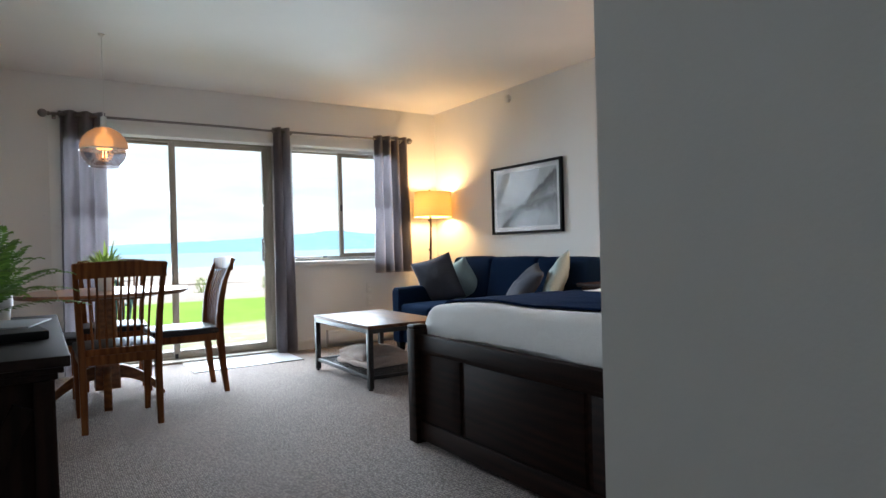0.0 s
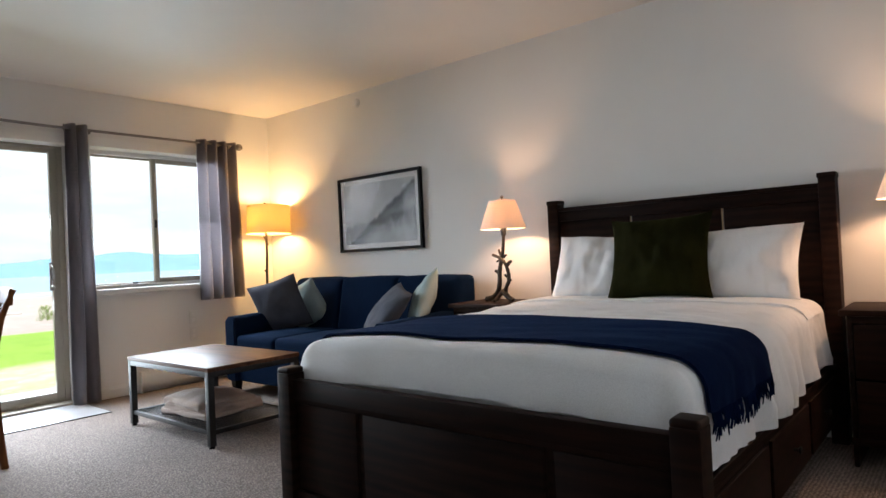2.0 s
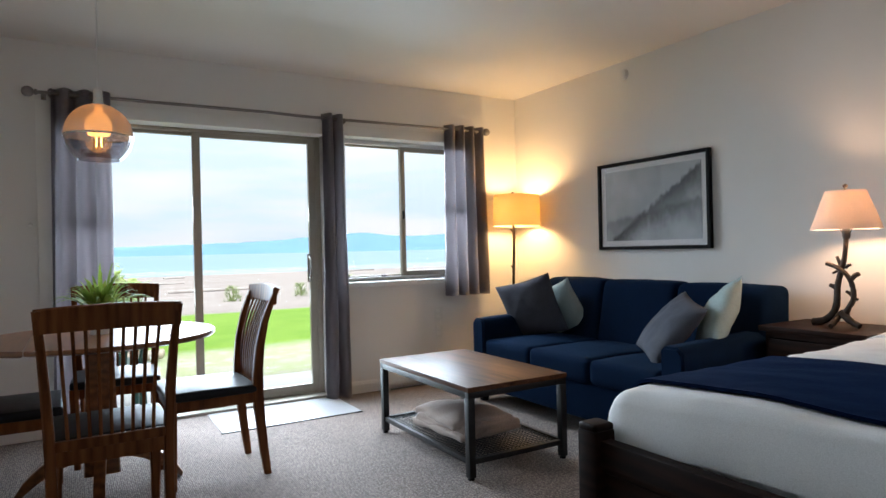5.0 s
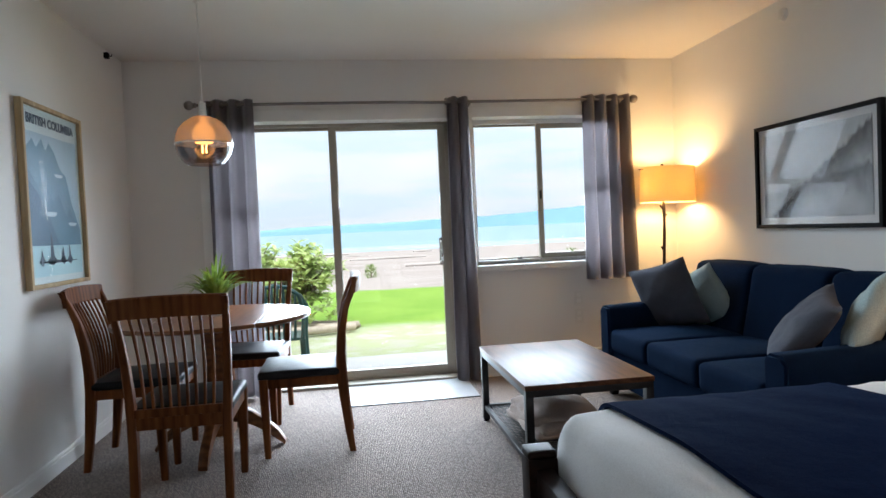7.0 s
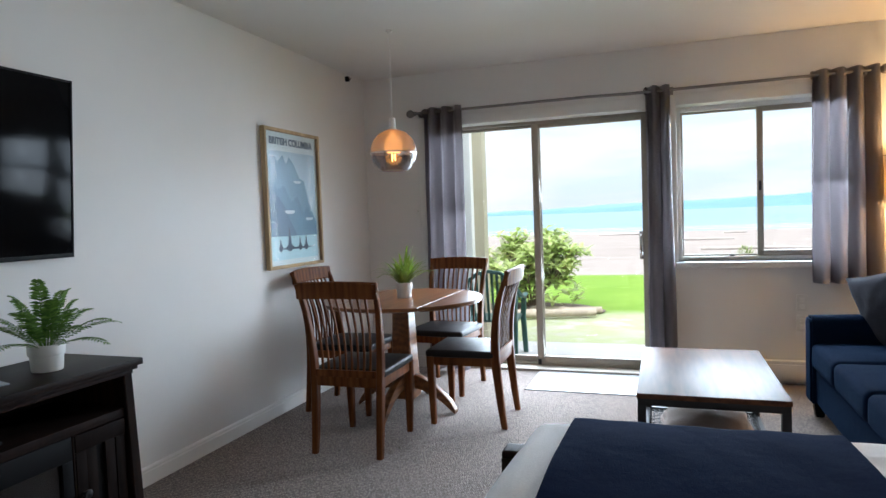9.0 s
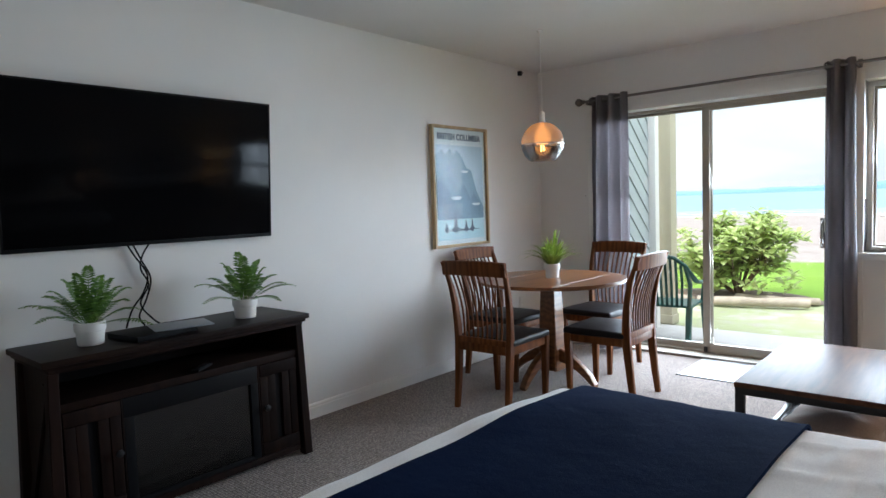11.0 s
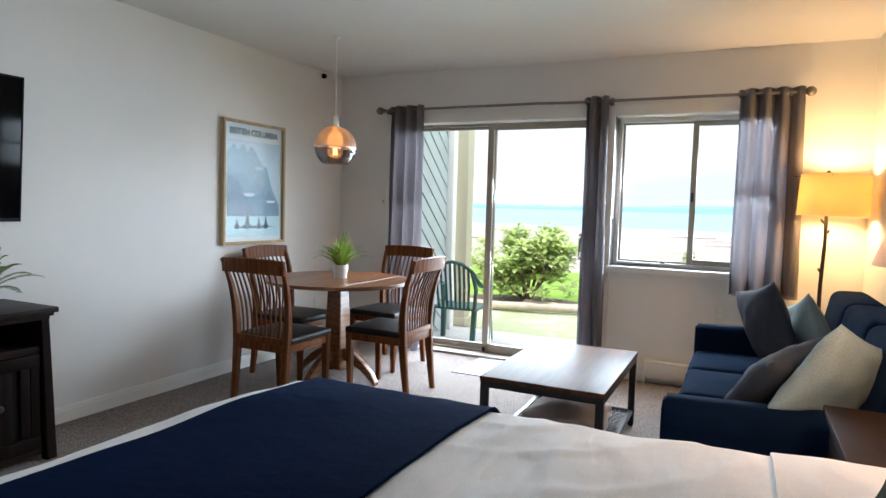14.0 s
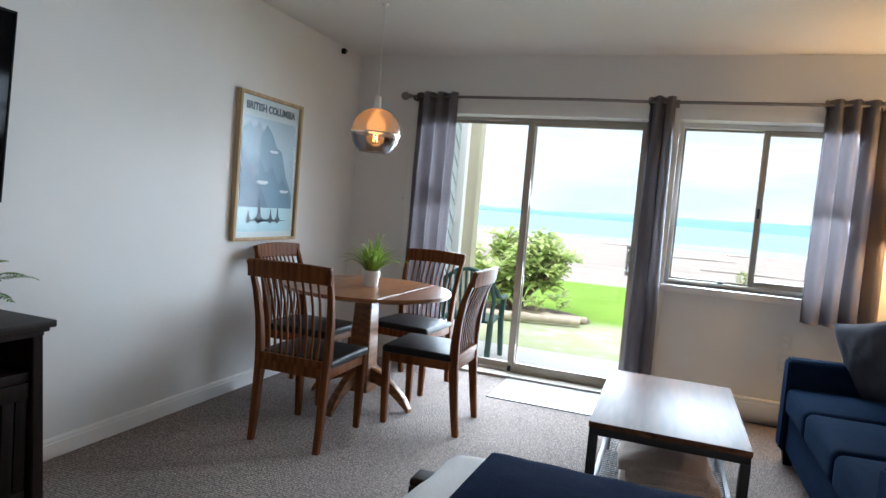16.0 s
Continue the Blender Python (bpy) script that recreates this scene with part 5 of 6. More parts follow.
con = thing("fireplace_console", (WX + 0.016, 2.54, 0), "dark rustic wooden television console with electric fireplace", "console")
CF = 0.415         # front of the body, from the wall
part("top", block(0.0, 0.456, -0.632, 0.632, 0.738, 0.765, 0.005), M_CONSOLETOP, con)
part("top_moulding", join(block(0.0, 0.442, -0.616, 0.616, 0.722, 0.738, 0.004), block(0.0, 0.430, -0.604, 0.604, 0.705, 0.722, 0.006)), M_CONSOLEWOOD, con)
for sy in (-1, 1):
    part("corner_leg", bar([(CF - 0.010, sy * 0.604, 0.0, 0.054, 0.05), (CF - 0.016, sy * 0.585, 0.705, 0.046, 0.042)], 0.05, 0.05, 0.004), M_CONSOLEWOOD, con)
    part("corner_leg", bar([(0.03, sy * 0.604, 0.0, 0.05, 0.05), (0.03, sy * 0.585, 0.705, 0.045, 0.042)], 0.05, 0.05, 0.004), M_CONSOLEWOOD, con)
    part("side_panel", block(0.05, CF - 0.035, sy * 0.577 - 0.009, sy * 0.577 + 0.009, 0.04, 0.705), M_CONSOLEWOOD, con)
    part("side_brace", place(bar([(0, 0, 0.0), (0, 0, 0.66)], 0.05, 0.016, 0.003), pose(0.06, sy * 0.594, 0.06, 0, 27, 0)), M_CONSOLEWOOD, con)
    part("face_post", block(CF - 0.03, CF - 0.004, min(sy * 0.330, sy * 0.336), max(sy * 0.330, sy * 0.336), 0.06, 0.548, 0.002), M_CONSOLEWOOD, con)
part("carcass", join(block(0.01, CF - 0.02, -0.568, 0.568, 0.03, 0.05), block(0.01, CF - 0.004, -0.566, 0.566, 0.540, 0.575, 0.003), block(0.008, 0.022, -0.568, 0.568, 0.05, 0.705), block(CF - 0.03, CF - 0.002, -0.566, 0.566, 0.03, 0.062, 0.003)), M_CONSOLEWOOD, con)
part("shelf_back", block(0.023, 0.03, -0.56, 0.56, 0.576, 0.704), M_BLACK, con, "dark open shelf back")
for sy in (-1, 1):
    lo, hi = sorted((sy * 0.339, sy * 0.562))
    mid = (lo + hi) / 2
    d = part("door", block(CF - 0.030, CF - 0.024, lo + 0.004, hi - 0.004, 0.069, 0.536), M_CONSOLEWOOD, con)
    for a, b in ((lo, mid - 0.019), (mid + 0.019, hi)):
        e = (b - a) / 2
        for k in range(2):
            part("board", block(CF - 0.0238, CF - 0.004 - 0.003 * (k ^ (a > mid - 0.1)), a + e * k + 0.001, a + e * (k + 1) - 0.001, 0.130, 0.472, 0.002), M_CONSOLEWOOD, d)
    part("slot_panel", block(CF - 0.0238, CF - 0.020, mid - 0.018, mid + 0.018, 0.130, 0.472), M_BLACK, d, "narrow dark recessed slot")
    for z in (0.066, 0.474):
        part("rail", block(CF - 0.0238, CF - 0.001, lo, hi, z, z + 0.062, 0.003), M_CONSOLEWOOD, d)
    part("knob", place(lathe([(0.006, 0.0), (0.006, 0.014), (0.016, 0.02), (0.016, 0.028), (0.001, 0.032)], 14, True), pose(CF - 0.004, sy * 0.362, 0.315, 0, 90, 0)), M_BLACKMETAL, d, "round dark metal knob")
fp = part("fireplace_insert", block(0.12, 0.13, -0.325, 0.325, 0.062, 0.54), M_BLACK, con, "black framed electric fireplace insert")
for nm, a, b, z0, z1 in (("upper_trim", -0.328, 0.328, 0.452, 0.538), ("side_trim", -0.328, -0.285, 0.064, 0.452), ("side_trim", 0.285, 0.328, 0.064, 0.452), ("lower_trim", -0.285, 0.285, 0.064, 0.082)):
    part(nm, block(CF - 0.03, CF - 0.006, a, b, z0, z1, 0.003), M_BLACK, fp)
part("fire_screen", block(CF - 0.022, CF - 0.018, -0.285, 0.285, 0.082, 0.452), glass_mat("fire_screen_glass", (0.34, 0.34, 0.36), 0.08, 1.6, 1.6), fp, "dark glass fire screen")
for k, (y, z, a) in enumerate(((-0.13, 0.11, 8), (0.03, 0.125, -10), (0.15, 0.11, 14), (-0.02, 0.17, 22), (0.10, 0.18, -18))):
    part("ember_log", place(tube([(0, -0.13, 0), (0.004, 0, 0.008), (0, 0.13, 0)], [0.024, 0.028, 0.022], 9), pose(0.30 - 0.01 * k, y, z, a, 0, 6 * (k - 2))), M_LOGS, fp, "grey imitation log")
remote = thing("remote_control", pose(0.25, 2.60, 0.576, 0, 0, 35), "small black remote control on the console shelf", "remote")
part("case", block(-0.02, 0.02, -0.07, 0.07, 0.0, 0.014, 0.005), M_BLACK, remote)
part("key_pad", block(-0.014, 0.014, -0.05, 0.05, 0.0138, 0.0155, 0.001), M_BLACKMETAL, remote)
fo = thing("folder", pose(0.165, 2.42, 0.765, 0, 0, 8), "black guest binder lying flat on the console", "folder")
part("cover", block(-0.12, 0.12, -0.15, 0.15, 0.0, 0.026, 0.006), M_BLACK, fo)
part("pages", block(-0.112, 0.117, -0.145, 0.148, 0.006, 0.020), M_PAPER, fo)
pp = thing("papers", pose(0.19, 2.55, 0.791, 0, 0, -14), "grey-blue printed booklet resting on the binder", "booklet")
part("sheet", block(-0.10, 0.10, -0.14, 0.12, 0.0, 0.005, 0.001), plain("grey_card", (0.26, 0.28, 0.31), 0.4, vary=0.06, relief=0.02), pp)

# ---- pictures ----
art = thing("picture", (EX, 4.67, 1.425), "black-framed monochrome print of misty forest under glass", "picture")
AH, AV = 0.497, 0.325
part("picture_frame", join(block(-0.035, -0.002, -AH, -AH + 0.024, -AV, AV, 0.002), block(-0.035, -0.002, AH - 0.024, AH, -AV, AV, 0.002), block(-0.035, -0.002, -AH + 0.024, AH - 0.024, AV - 0.024, AV, 0.002), block(-0.035, -0.002, -AH + 0.024, AH - 0.024, -AV, -AV + 0.024, 0.002)), M_BLACK, art)
part("mount", block(-0.016, -0.004, -AH + 0.02, AH - 0.02, -AV + 0.02, AV - 0.02), M_PAPER, art, "white card mount")


def mist_mat():
    """Fog over wooded slopes: two ragged tree lines that fade downwards into mist."""
    m, t, b = nodes_of("misty_print")
    v = coords(t)
    sep = t.nodes.new("ShaderNodeSeparateXYZ")
    t.links.new(v, sep.inputs[0])

    def calc(op, a, c, d=None):
        n = t.nodes.new("ShaderNodeMath")
        n.operation = op
        for k, val in enumerate((a, c, d)):
            if val is None:
                continue
            if isinstance(val, (int, float)):
                n.inputs[k].default_value = val
            else:
                t.links.new(val, n.inputs[k])
        return n.outputs[0]
    rag = noise_tex(t, coords(t, (1, 34, 9)), 1.0, 5, 0.65)
    soft = noise_tex(t, v, 5.0, 5)
    col = ramp(t, soft, [(0.25, (0.30, 0.32, 0.34)), (0.75, (0.54, 0.56, 0.58))])
    for slope, level, fade, depth in ((-0.16, -0.10, 0.16, 0.62), (-0.62, -0.07, 0.24, 0.96)):
        line = calc("MULTIPLY_ADD", sep.outputs["Y"], slope, level)
        line = calc("MULTIPLY_ADD", rag, 0.13, line)
        d = calc("SUBTRACT", line, sep.outputs["Z"])
        up = t.nodes.new("ShaderNodeMapRange")
        up.inputs["From Min"].default_value, up.inputs["From Max"].default_value = 0.0, 0.035
        t.links.new(d, up.inputs["Value"])
        dn = t.nodes.new("ShaderNodeMapRange")
        dn.inputs["From Min"].default_value, dn.inputs["From Max"].default_value = 0.02, fade
        dn.inputs["To Min"].default_value, dn.inputs["To Max"].default_value = depth, 0.0
        t.links.new(calc("MULTIPLY_ADD", soft, 0.12, calc("SUBTRACT", d, 0.06)), dn.inputs["Value"])
        col = mix_col(t, calc("MULTIPLY", up.outputs[0], dn.outputs[0]), col, (0.012, 0.013, 0.015))
    t.links.new(col, b.inputs["Base Color"])
    b.inputs["Roughness"].default_value = 0.6
    return m


def flat_shape(points, x, thick=0.001):
    """A flat outline in the y-z plane at x."""
    return loft([[(x, y, z) for y, z in points], [(x + thick, y, z) for y, z in points]])


part("print", block(-0.0185, -0.0165, -AH + 0.07, AH - 0.07, -AV + 0.065, AV - 0.065), mist_mat(), art, "grey misty forest print")
pg = part("glazing", block(-0.027, -0.025, -AH + 0.022, AH - 0.022, -AV + 0.022, AV - 0.022), M_PICGLASS, art, "clear picture glass")
pg.visible_shadow = False

po = thing("poster", (WX, 5.045, 1.45), "pale wood framed travel poster in soft blues", "poster")
QH, QV = 0.345, 0.473
part("poster_frame", join(block(0.002, 0.036, -QH, -QH + 0.022, -QV, QV, 0.003), block(0.002, 0.036, QH - 0.022, QH, -QV, QV, 0.003), block(0.002, 0.036, -QH + 0.022, QH - 0.022, QV - 0.022, QV, 0.003), block(0.002, 0.036, -QH + 0.022, QH - 0.022, -QV, -QV + 0.022, 0.003)), M_PALEWOOD, po)


def print_mat(name, c, vary=0.05):
    return plain(name, c, 0.35, vary=vary, scale=4, fine=200, relief=0.0)


P_PAPER = print_mat("poster_paper", (0.62, 0.72, 0.74))
P_SKY = print_mat("poster_sky", (0.40, 0.56, 0.66), 0.1)
P_FAR = print_mat("poster_far_peak", (0.155, 0.30, 0.42), 0.12)
P_NEAR = print_mat("poster_near_peak", (0.07, 0.16, 0.26), 0.15)
P_MID = print_mat("poster_mid_peak", (0.11, 0.235, 0.345), 0.15)
P_SEA = print_mat("poster_sea", (0.42, 0.66, 0.72), 0.06)
P_INK = print_mat("poster_ink", (0.05, 0.085, 0.14))
P_CLOUD = print_mat("poster_cloud", (0.55, 0.68, 0.74), 0.05)
part("paper", block(0.010, 0.014, -QH + 0.02, QH - 0.02, -QV + 0.02, QV - 0.02), P_PAPER, po)
IY, IT, IB, IS = 0.290, 0.325, -0.415, -0.255


def po_shape(name, pts, layer, mat, label=""):
    return part(name, flat_shape(pts, 0.0148 + 0.0007 * layer, 0.0005), mat, po, label)


po_shape("sky_field", [(-IY, IS), (IY, IS), (IY, IT), (-IY, IT)], 0, P_SKY)
po_shape("sea_field", [(-IY, IB), (IY, IB), (IY, IS), (-IY, IS)], 0, P_SEA)
po_shape("far_mountain", [(-IY, IS), (IY, IS), (IY, -0.17), (0.20, -0.03), (0.14, 0.13), (0.08, 0.15), (0.02, 0.24), (-0.04, 0.29), (-0.08, 0.24), (-0.12, 0.30), (-0.18, 0.25), (-0.22, 0.29), (-IY, 0.24)], 1, P_FAR)
po_shape("middle_mountain", [(-IY, IS), (IY, IS), (0.25, -0.15), (0.17, -0.05), (0.12, -0.10), (0.04, 0.02), (-0.03, -0.02), (-0.12, 0.09), (-0.20, 0.06), (-IY, 0.14)], 2, P_MID)
po_shape("near_mountain", [(-IY, IS), (0.02, IS), (-0.05, -0.16), (-0.12, -0.05), (-0.20, 0.02), (-IY, 0.08)], 3, P_NEAR)
for cy, cz, w in ((-0.06, -0.09, 0.06), (0.19, -0.14, 0.05), (0.05, 0.12, 0.045)):
    po_shape("cloud_patch", [(cy + w * math.cos(a) * (1 + 0.2 * math.sin(3 * a)), cz + 0.28 * w * math.sin(a) * (1 + 0.3 * math.cos(2 * a))) for a in [i * math.pi / 8 for i in range(16)]], 4, P_CLOUD)
for cy, hh, ww in ((-0.08, 0.15, 0.055), (0.05, 0.075, 0.03), (0.13, 0.085, 0.032), (-0.19, 0.06, 0.028)):
    po_shape("pointed_shape", [(cy - ww, -0.335), (cy - ww * 0.35, -0.315), (cy - ww * 0.1, -0.335 + hh), (cy + ww * 0.15, -0.335 + hh * 0.8), (cy + ww * 0.4, -0.312), (cy + ww, -0.335), (cy + ww * 0.2, -0.36), (cy - ww * 0.2, -0.36)], 5, P_INK)
po_shape("long_shape", [(-0.24, -0.34), (-0.02, -0.333), (0.24, -0.34), (0.10, -0.348), (-0.10, -0.348)], 5, P_INK)


def lettering(text, size, mat, name, parent, m, bold=0.0):
    cu = bpy.data.curves.new(name, "FONT")
    cu.body, cu.size, cu.align_x, cu.extrude, cu.offset = text, size, "CENTER", 0.0005, bold
    tmp = new("tmp_text", cu)
    bpy.context.view_layer.update()
    me = bpy.data.meshes.new_from_object(tmp.evaluated_get(bpy.context.evaluated_depsgraph_get()))
    bpy.data.objects.remove(tmp)
    me.transform(m)
    me.materials.clear()
    me.materials.append(mat)
    return part(name, me, mat, parent, "dark lettering reading " + text)


lettering("BRITISH COLUMBIA", 0.066, P_INK, "title", po, Matrix.Translation((0.0156, 0, 0.368)) @ Matrix(((0, 0, 1, 0), (1, 0, 0, 0), (0, 1, 0, 0), (0, 0, 0, 1))) @ Matrix.Diagonal((0.93, 1.0, 1.0, 1.0)), 0.0022)
pz = part("glazing", block(0.021, 0.023, -QH + 0.02, QH - 0.02, -QV + 0.02, QV - 0.02), glass_mat("poster_glass", (0.99, 0.99, 0.99), 0.05, 1.4, 0.15), po, "clear poster glazing")
pz.visible_shadow = False


# ---- outdoors ----
GZ = -0.10


def strip_noise(x, y, a, s):
    return a * noise.noise(Vector((x * s, y * s, 2.7)))


def ground_height(x, y):
    if y < 15.5:
        return GZ - 0.02 + strip_noise(x, y, 0.012, 0.9) * min(1, max(0, (y - 8) / 2))
    u = min(1.0, (y - 15.5) / 64.5)
    return GZ - 0.02 - 1.1 * u + strip_noise(x, y, 0.10, 0.25) * min(1, u * 6) * (1 - u * 0.6)


def grid_sheet(xs, ys, fn):
    bm = bmesh.new()
    rows = [[bm.verts.new((x, y, fn(x, y))) for x in xs] for y in ys]
    for a, b in zip(rows, rows[1:]):
        for i in range(len(xs) - 1):
            bm.faces.new((a[i], a[i + 1], b[i + 1], b[i]))
    return bm


def ground_mat():
    """Lawn, then sand with drift and pebbles further out; a worn patch by the paving."""
    m, t, b = nodes_of("ground_cover")
    v = coords(t)
    sep = t.nodes.new("ShaderNodeSeparateXYZ")
    t.links.new(v, sep.inputs[0])
    lawn = ramp(t, noise_tex(t, v, 1.2, 6), [(0.3, (0.15, 0.28, 0.035)), (0.7, (0.24, 0.37, 0.06))])
    lawn = mix_col(t, 0.4, lawn, ramp(t, noise_tex(t, v, 45.0, 3), [(0.3, (0.08, 0.16, 0.02)), (0.7, (0.23, 0.36, 0.07))]))
    sand = ramp(t, noise_tex(t, coords(t, (0.25, 1.2, 1)), 0.9, 8, 0.65), [(0.3, (0.26, 0.22, 0.195)), (0.5, (0.35, 0.30, 0.27)), (0.7, (0.41, 0.37, 0.34))])
    sand = mix_col(t, 0.3, sand, ramp(t, noise_tex(t, v, 9.0, 4), [(0.35, (0.12, 0.11, 0.10)), (0.65, (0.42, 0.38, 0.34))]))
    worn = ramp(t, noise_tex(t, v, 2.2, 7, 0.65), [(0.35, (0.40, 0.39, 0.31)), (0.5, (0.36, 0.40, 0.22)), (0.65, (0.47, 0.46, 0.40))])
    wob = t.nodes.new("ShaderNodeMath")
    wob.operation = "MULTIPLY_ADD"
    t.links.new(noise_tex(t, v, 0.8, 5), wob.inputs[0])
    wob.inputs[1].default_value = 0.9
    t.links.new(sep.outputs["Y"], wob.inputs[2])

    def step(a, c):
        s = t.nodes.new("ShaderNodeMapRange")
        s.inputs["From Min"].default_value, s.inputs["From Max"].default_value = a, c
        t.links.new(wob.outputs[0], s.inputs["Value"])
        return s.outputs[0]
    col = mix_col(t, step(10.3, 10.9), worn, lawn)
    col = mix_col(t, step(15.8, 16.2), col, sand)
    t.links.new(col, b.inputs["Base Color"])
    b.inputs["Roughness"].default_value = 0.95
    b.inputs["Specular IOR Level"].default_value = 0.1
    bump(t, b, noise_tex(t, v, 40.0, 4), 0.6, 0.02)
    return m


def spaced(a, b, n, power=1.0):
    return [a + (b - a) * (i / n) ** power for i in range(n + 1)]


xs = sorted(set([-4500, -2000, -800, -300] + spaced(-120, 120, 60) + [300, 800, 2000, 4500]))
ys = sorted(set([-60.0, -20.0, 0.0, 5.0] + spaced(OUT, 20, 40) + spaced(20.5, 90, 60, 1.2) + [140, 300, 900, 2500, 4700]))
setting("ground", grid_sheet(xs, ys, ground_height), ground_mat(), "green lawn giving way to a wide pale beach")


def water_mat():
    m, t, b = nodes_of("sea_water")
    v = coords(t, (0.02, 0.12, 1))
    col = ramp(t, noise_tex(t, v, 1.0, 6), [(0.35, (0.15, 0.25, 0.32)), (0.65, (0.20, 0.30, 0.365))])
    t.links.new(col, b.inputs["Base Color"])
    b.inputs["Roughness"].default_value = 0.45
    b.inputs["Specular IOR Level"].default_value = 0.2
    bump(t, b, noise_tex(t, coords(t, (0.15, 0.6, 1)), 1.0, 5), 0.5, 0.3)
    return m


setting("water", grid_sheet([-4500, -1500, -400, 0, 400, 1500, 4500], [66, 200, 800, 2400, 4650], lambda x, y: -1.14), water_mat(), "pale blue calm sea beyond the beach")
rs = random.Random(5)
surf = bmesh.new()
for k in range(5):
    y0 = 67 + k * 6.5
    pts = [(-90 + 6 * i, y0 + 1.6 * noise.noise(Vector((i * 0.35, k * 3.0, 0)))) for i in range(31)]
    for (xa, ya), (xb, yb) in zip(pts, pts[1:]):
        w = 0.5 + 0.9 * abs(noise.noise(Vector((xa * 0.05, k, 3))))
        surf.faces.new([surf.verts.new(p) for p in ((xa, ya, -1.12), (xb, yb, -1.12), (xb, yb + w, -1.10), (xa, ya + w, -1.10))])
tagged(new("surf", mesh_of("surf", surf, plain("foam", (0.72, 0.74, 0.75), 0.8, relief=0.0))), "thin white lines of surf along the shore", "surf", kind="stuff")


def ridge(name, dist, peaks, colour, label):
    """A far range of hills as a solid ridge, its haze painted into colour; peaks are (bearing, height in degrees)."""
    bm = bmesh.new()
    front, top, back = [], [], []
    n = 160
    for i in range(n + 1):
        az = -60 + 130 * i / n
        h = 0.0
        for (a0, h0), (a1, h1) in zip(peaks, peaks[1:]):
            if a0 <= az <= a1:
                u = (az - a0) / (a1 - a0)
                h = h0 + (h1 - h0) * (3 * u * u - 2 * u ** 3)
        h += 0.10 * noise.noise(Vector((az * 0.5, dist, 0))) + 0.05 * noise.noise(Vector((az * 1.7, dist, 4)))
        h = max(0.02, h)
        a = radians(az)
        p = Vector((math.sin(a), math.cos(a), 0))
        front.append(bm.verts.new(p * (dist - 250) + Vector((1.5, 1.5, -2))))
        top.append(bm.verts.new(p * dist + Vector((1.5, 1.5, 1.2 + dist * math.tan(radians(h))))))
        back.append(bm.verts.new(p * (dist + 250) + Vector((1.5, 1.5, -2))))
    for i in range(n):
        bm.faces.new((front[i], front[i + 1], top[i + 1], top[i]))
        bm.faces.new((top[i], top[i + 1], back[i + 1], back[i]))
    m, t, b = nodes_of(name + "_hazed_slopes")
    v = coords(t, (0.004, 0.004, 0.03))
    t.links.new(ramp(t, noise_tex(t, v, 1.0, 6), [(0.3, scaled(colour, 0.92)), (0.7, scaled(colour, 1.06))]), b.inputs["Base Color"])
    b.inputs["Roughness"].default_value = 1.0
    b.inputs["Specular IOR Level"].default_value = 0.0
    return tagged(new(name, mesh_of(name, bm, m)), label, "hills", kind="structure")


# the blue is haze over distance, put into each range's base colour
ridge("backdrop_hills", 4100, [(-60, 0.15), (-20, 0.15), (-8, 0.3), (4, 0.6), (10, 0.85), (15, 1.05), (19, 1.35), (23, 1.62), (27, 1.25), (33, 1.4), (40, 0.9), (70, 0.5)], (0.16, 0.285, 0.39), "hills across the water, painted in haze blue")
ridge("backdrop_range", 4500, [(-60, 0.3), (-14, 0.35), (0, 0.7), (12, 0.9), (30, 0.8), (70, 0.6)], (0.20, 0.34, 0.45), "range behind the hills, painted paler with haze")

M_CONCRETE = plain("concrete", (0.52, 0.51, 0.49), 0.85, vary=0.12, scale=1.6, fine=60, relief=0.4, depth=0.003)
setting("pavement", block(-1.2, 4.6, OUT, 7.95, GZ - 0.08, GZ, 0.01), M_CONCRETE, "pale concrete patio slab outside the door")
M_SIDING = plain("siding_paint", (0.42, 0.47, 0.48), 0.6, vary=0.08, scale=3, relief=0.2)
M_CREAM = plain("cream_paint", (0.46, 0.42, 0.31), 0.6, vary=0.06, scale=4, relief=0.1)

# privacy wall of diagonal boards beside the patio
scr = thing("privacy_screen", (0.232, 7.11, GZ), "grey-green diagonal board privacy wall beside the patio", "fence")
part("core", block(0.0, 0.06, -0.63, 0.65, 0.0, 2.75), M_SIDING, scr)
step_d, ang = 0.148, radians(40)
for k in range(-8, 26):
    # a board cut to the wall's outline
    c0, c1 = k * step_d, (k + 1) * step_d - 0.008
    y0, y1, z0, z1 = -0.63, 0.60, 0.02, 2.74
    corners = [(y0, z0), (y1, z0), (y1, z1), (y0, z1)]

    def clip(pts, keep, val, sgn):
        out = []
        for i in range(len(pts)):
            a, b = pts[i], pts[(i + 1) % len(pts)]
            fa, fb = sgn * (keep(a) - val), sgn * (keep(b) - val)
            if fa >= 0:
                out.append(a)
            if fa * fb < 0:
                u = fa / (fa - fb)
                out.append((a[0] + (b[0] - a[0]) * u, a[1] + (b[1] - a[1]) * u))
        return out
    across = lambda p: p[0] * math.sin(ang) + p[1] * math.cos(ang)
    poly = clip(clip(corners, across, c0, 1), across, c1, -1)
    if len(poly) >= 3:
        bm = bmesh.new()
        lo, hi = [], []
        for y, z in poly:
            tt = (across((y, z)) - c0) / (c1 - c0)
            lo.append(bm.verts.new((0.061, y, z)))
            hi.append(bm.verts.new((0.080 - 0.010 * tt, y, z)))
        bm.faces.new(hi)
        for i in range(len(poly)):
            j = (i + 1) % len(poly)
            bm.faces.new((lo[i], lo[j], hi[j], hi[i]))
        part("board", bm, M_SIDING, scr)
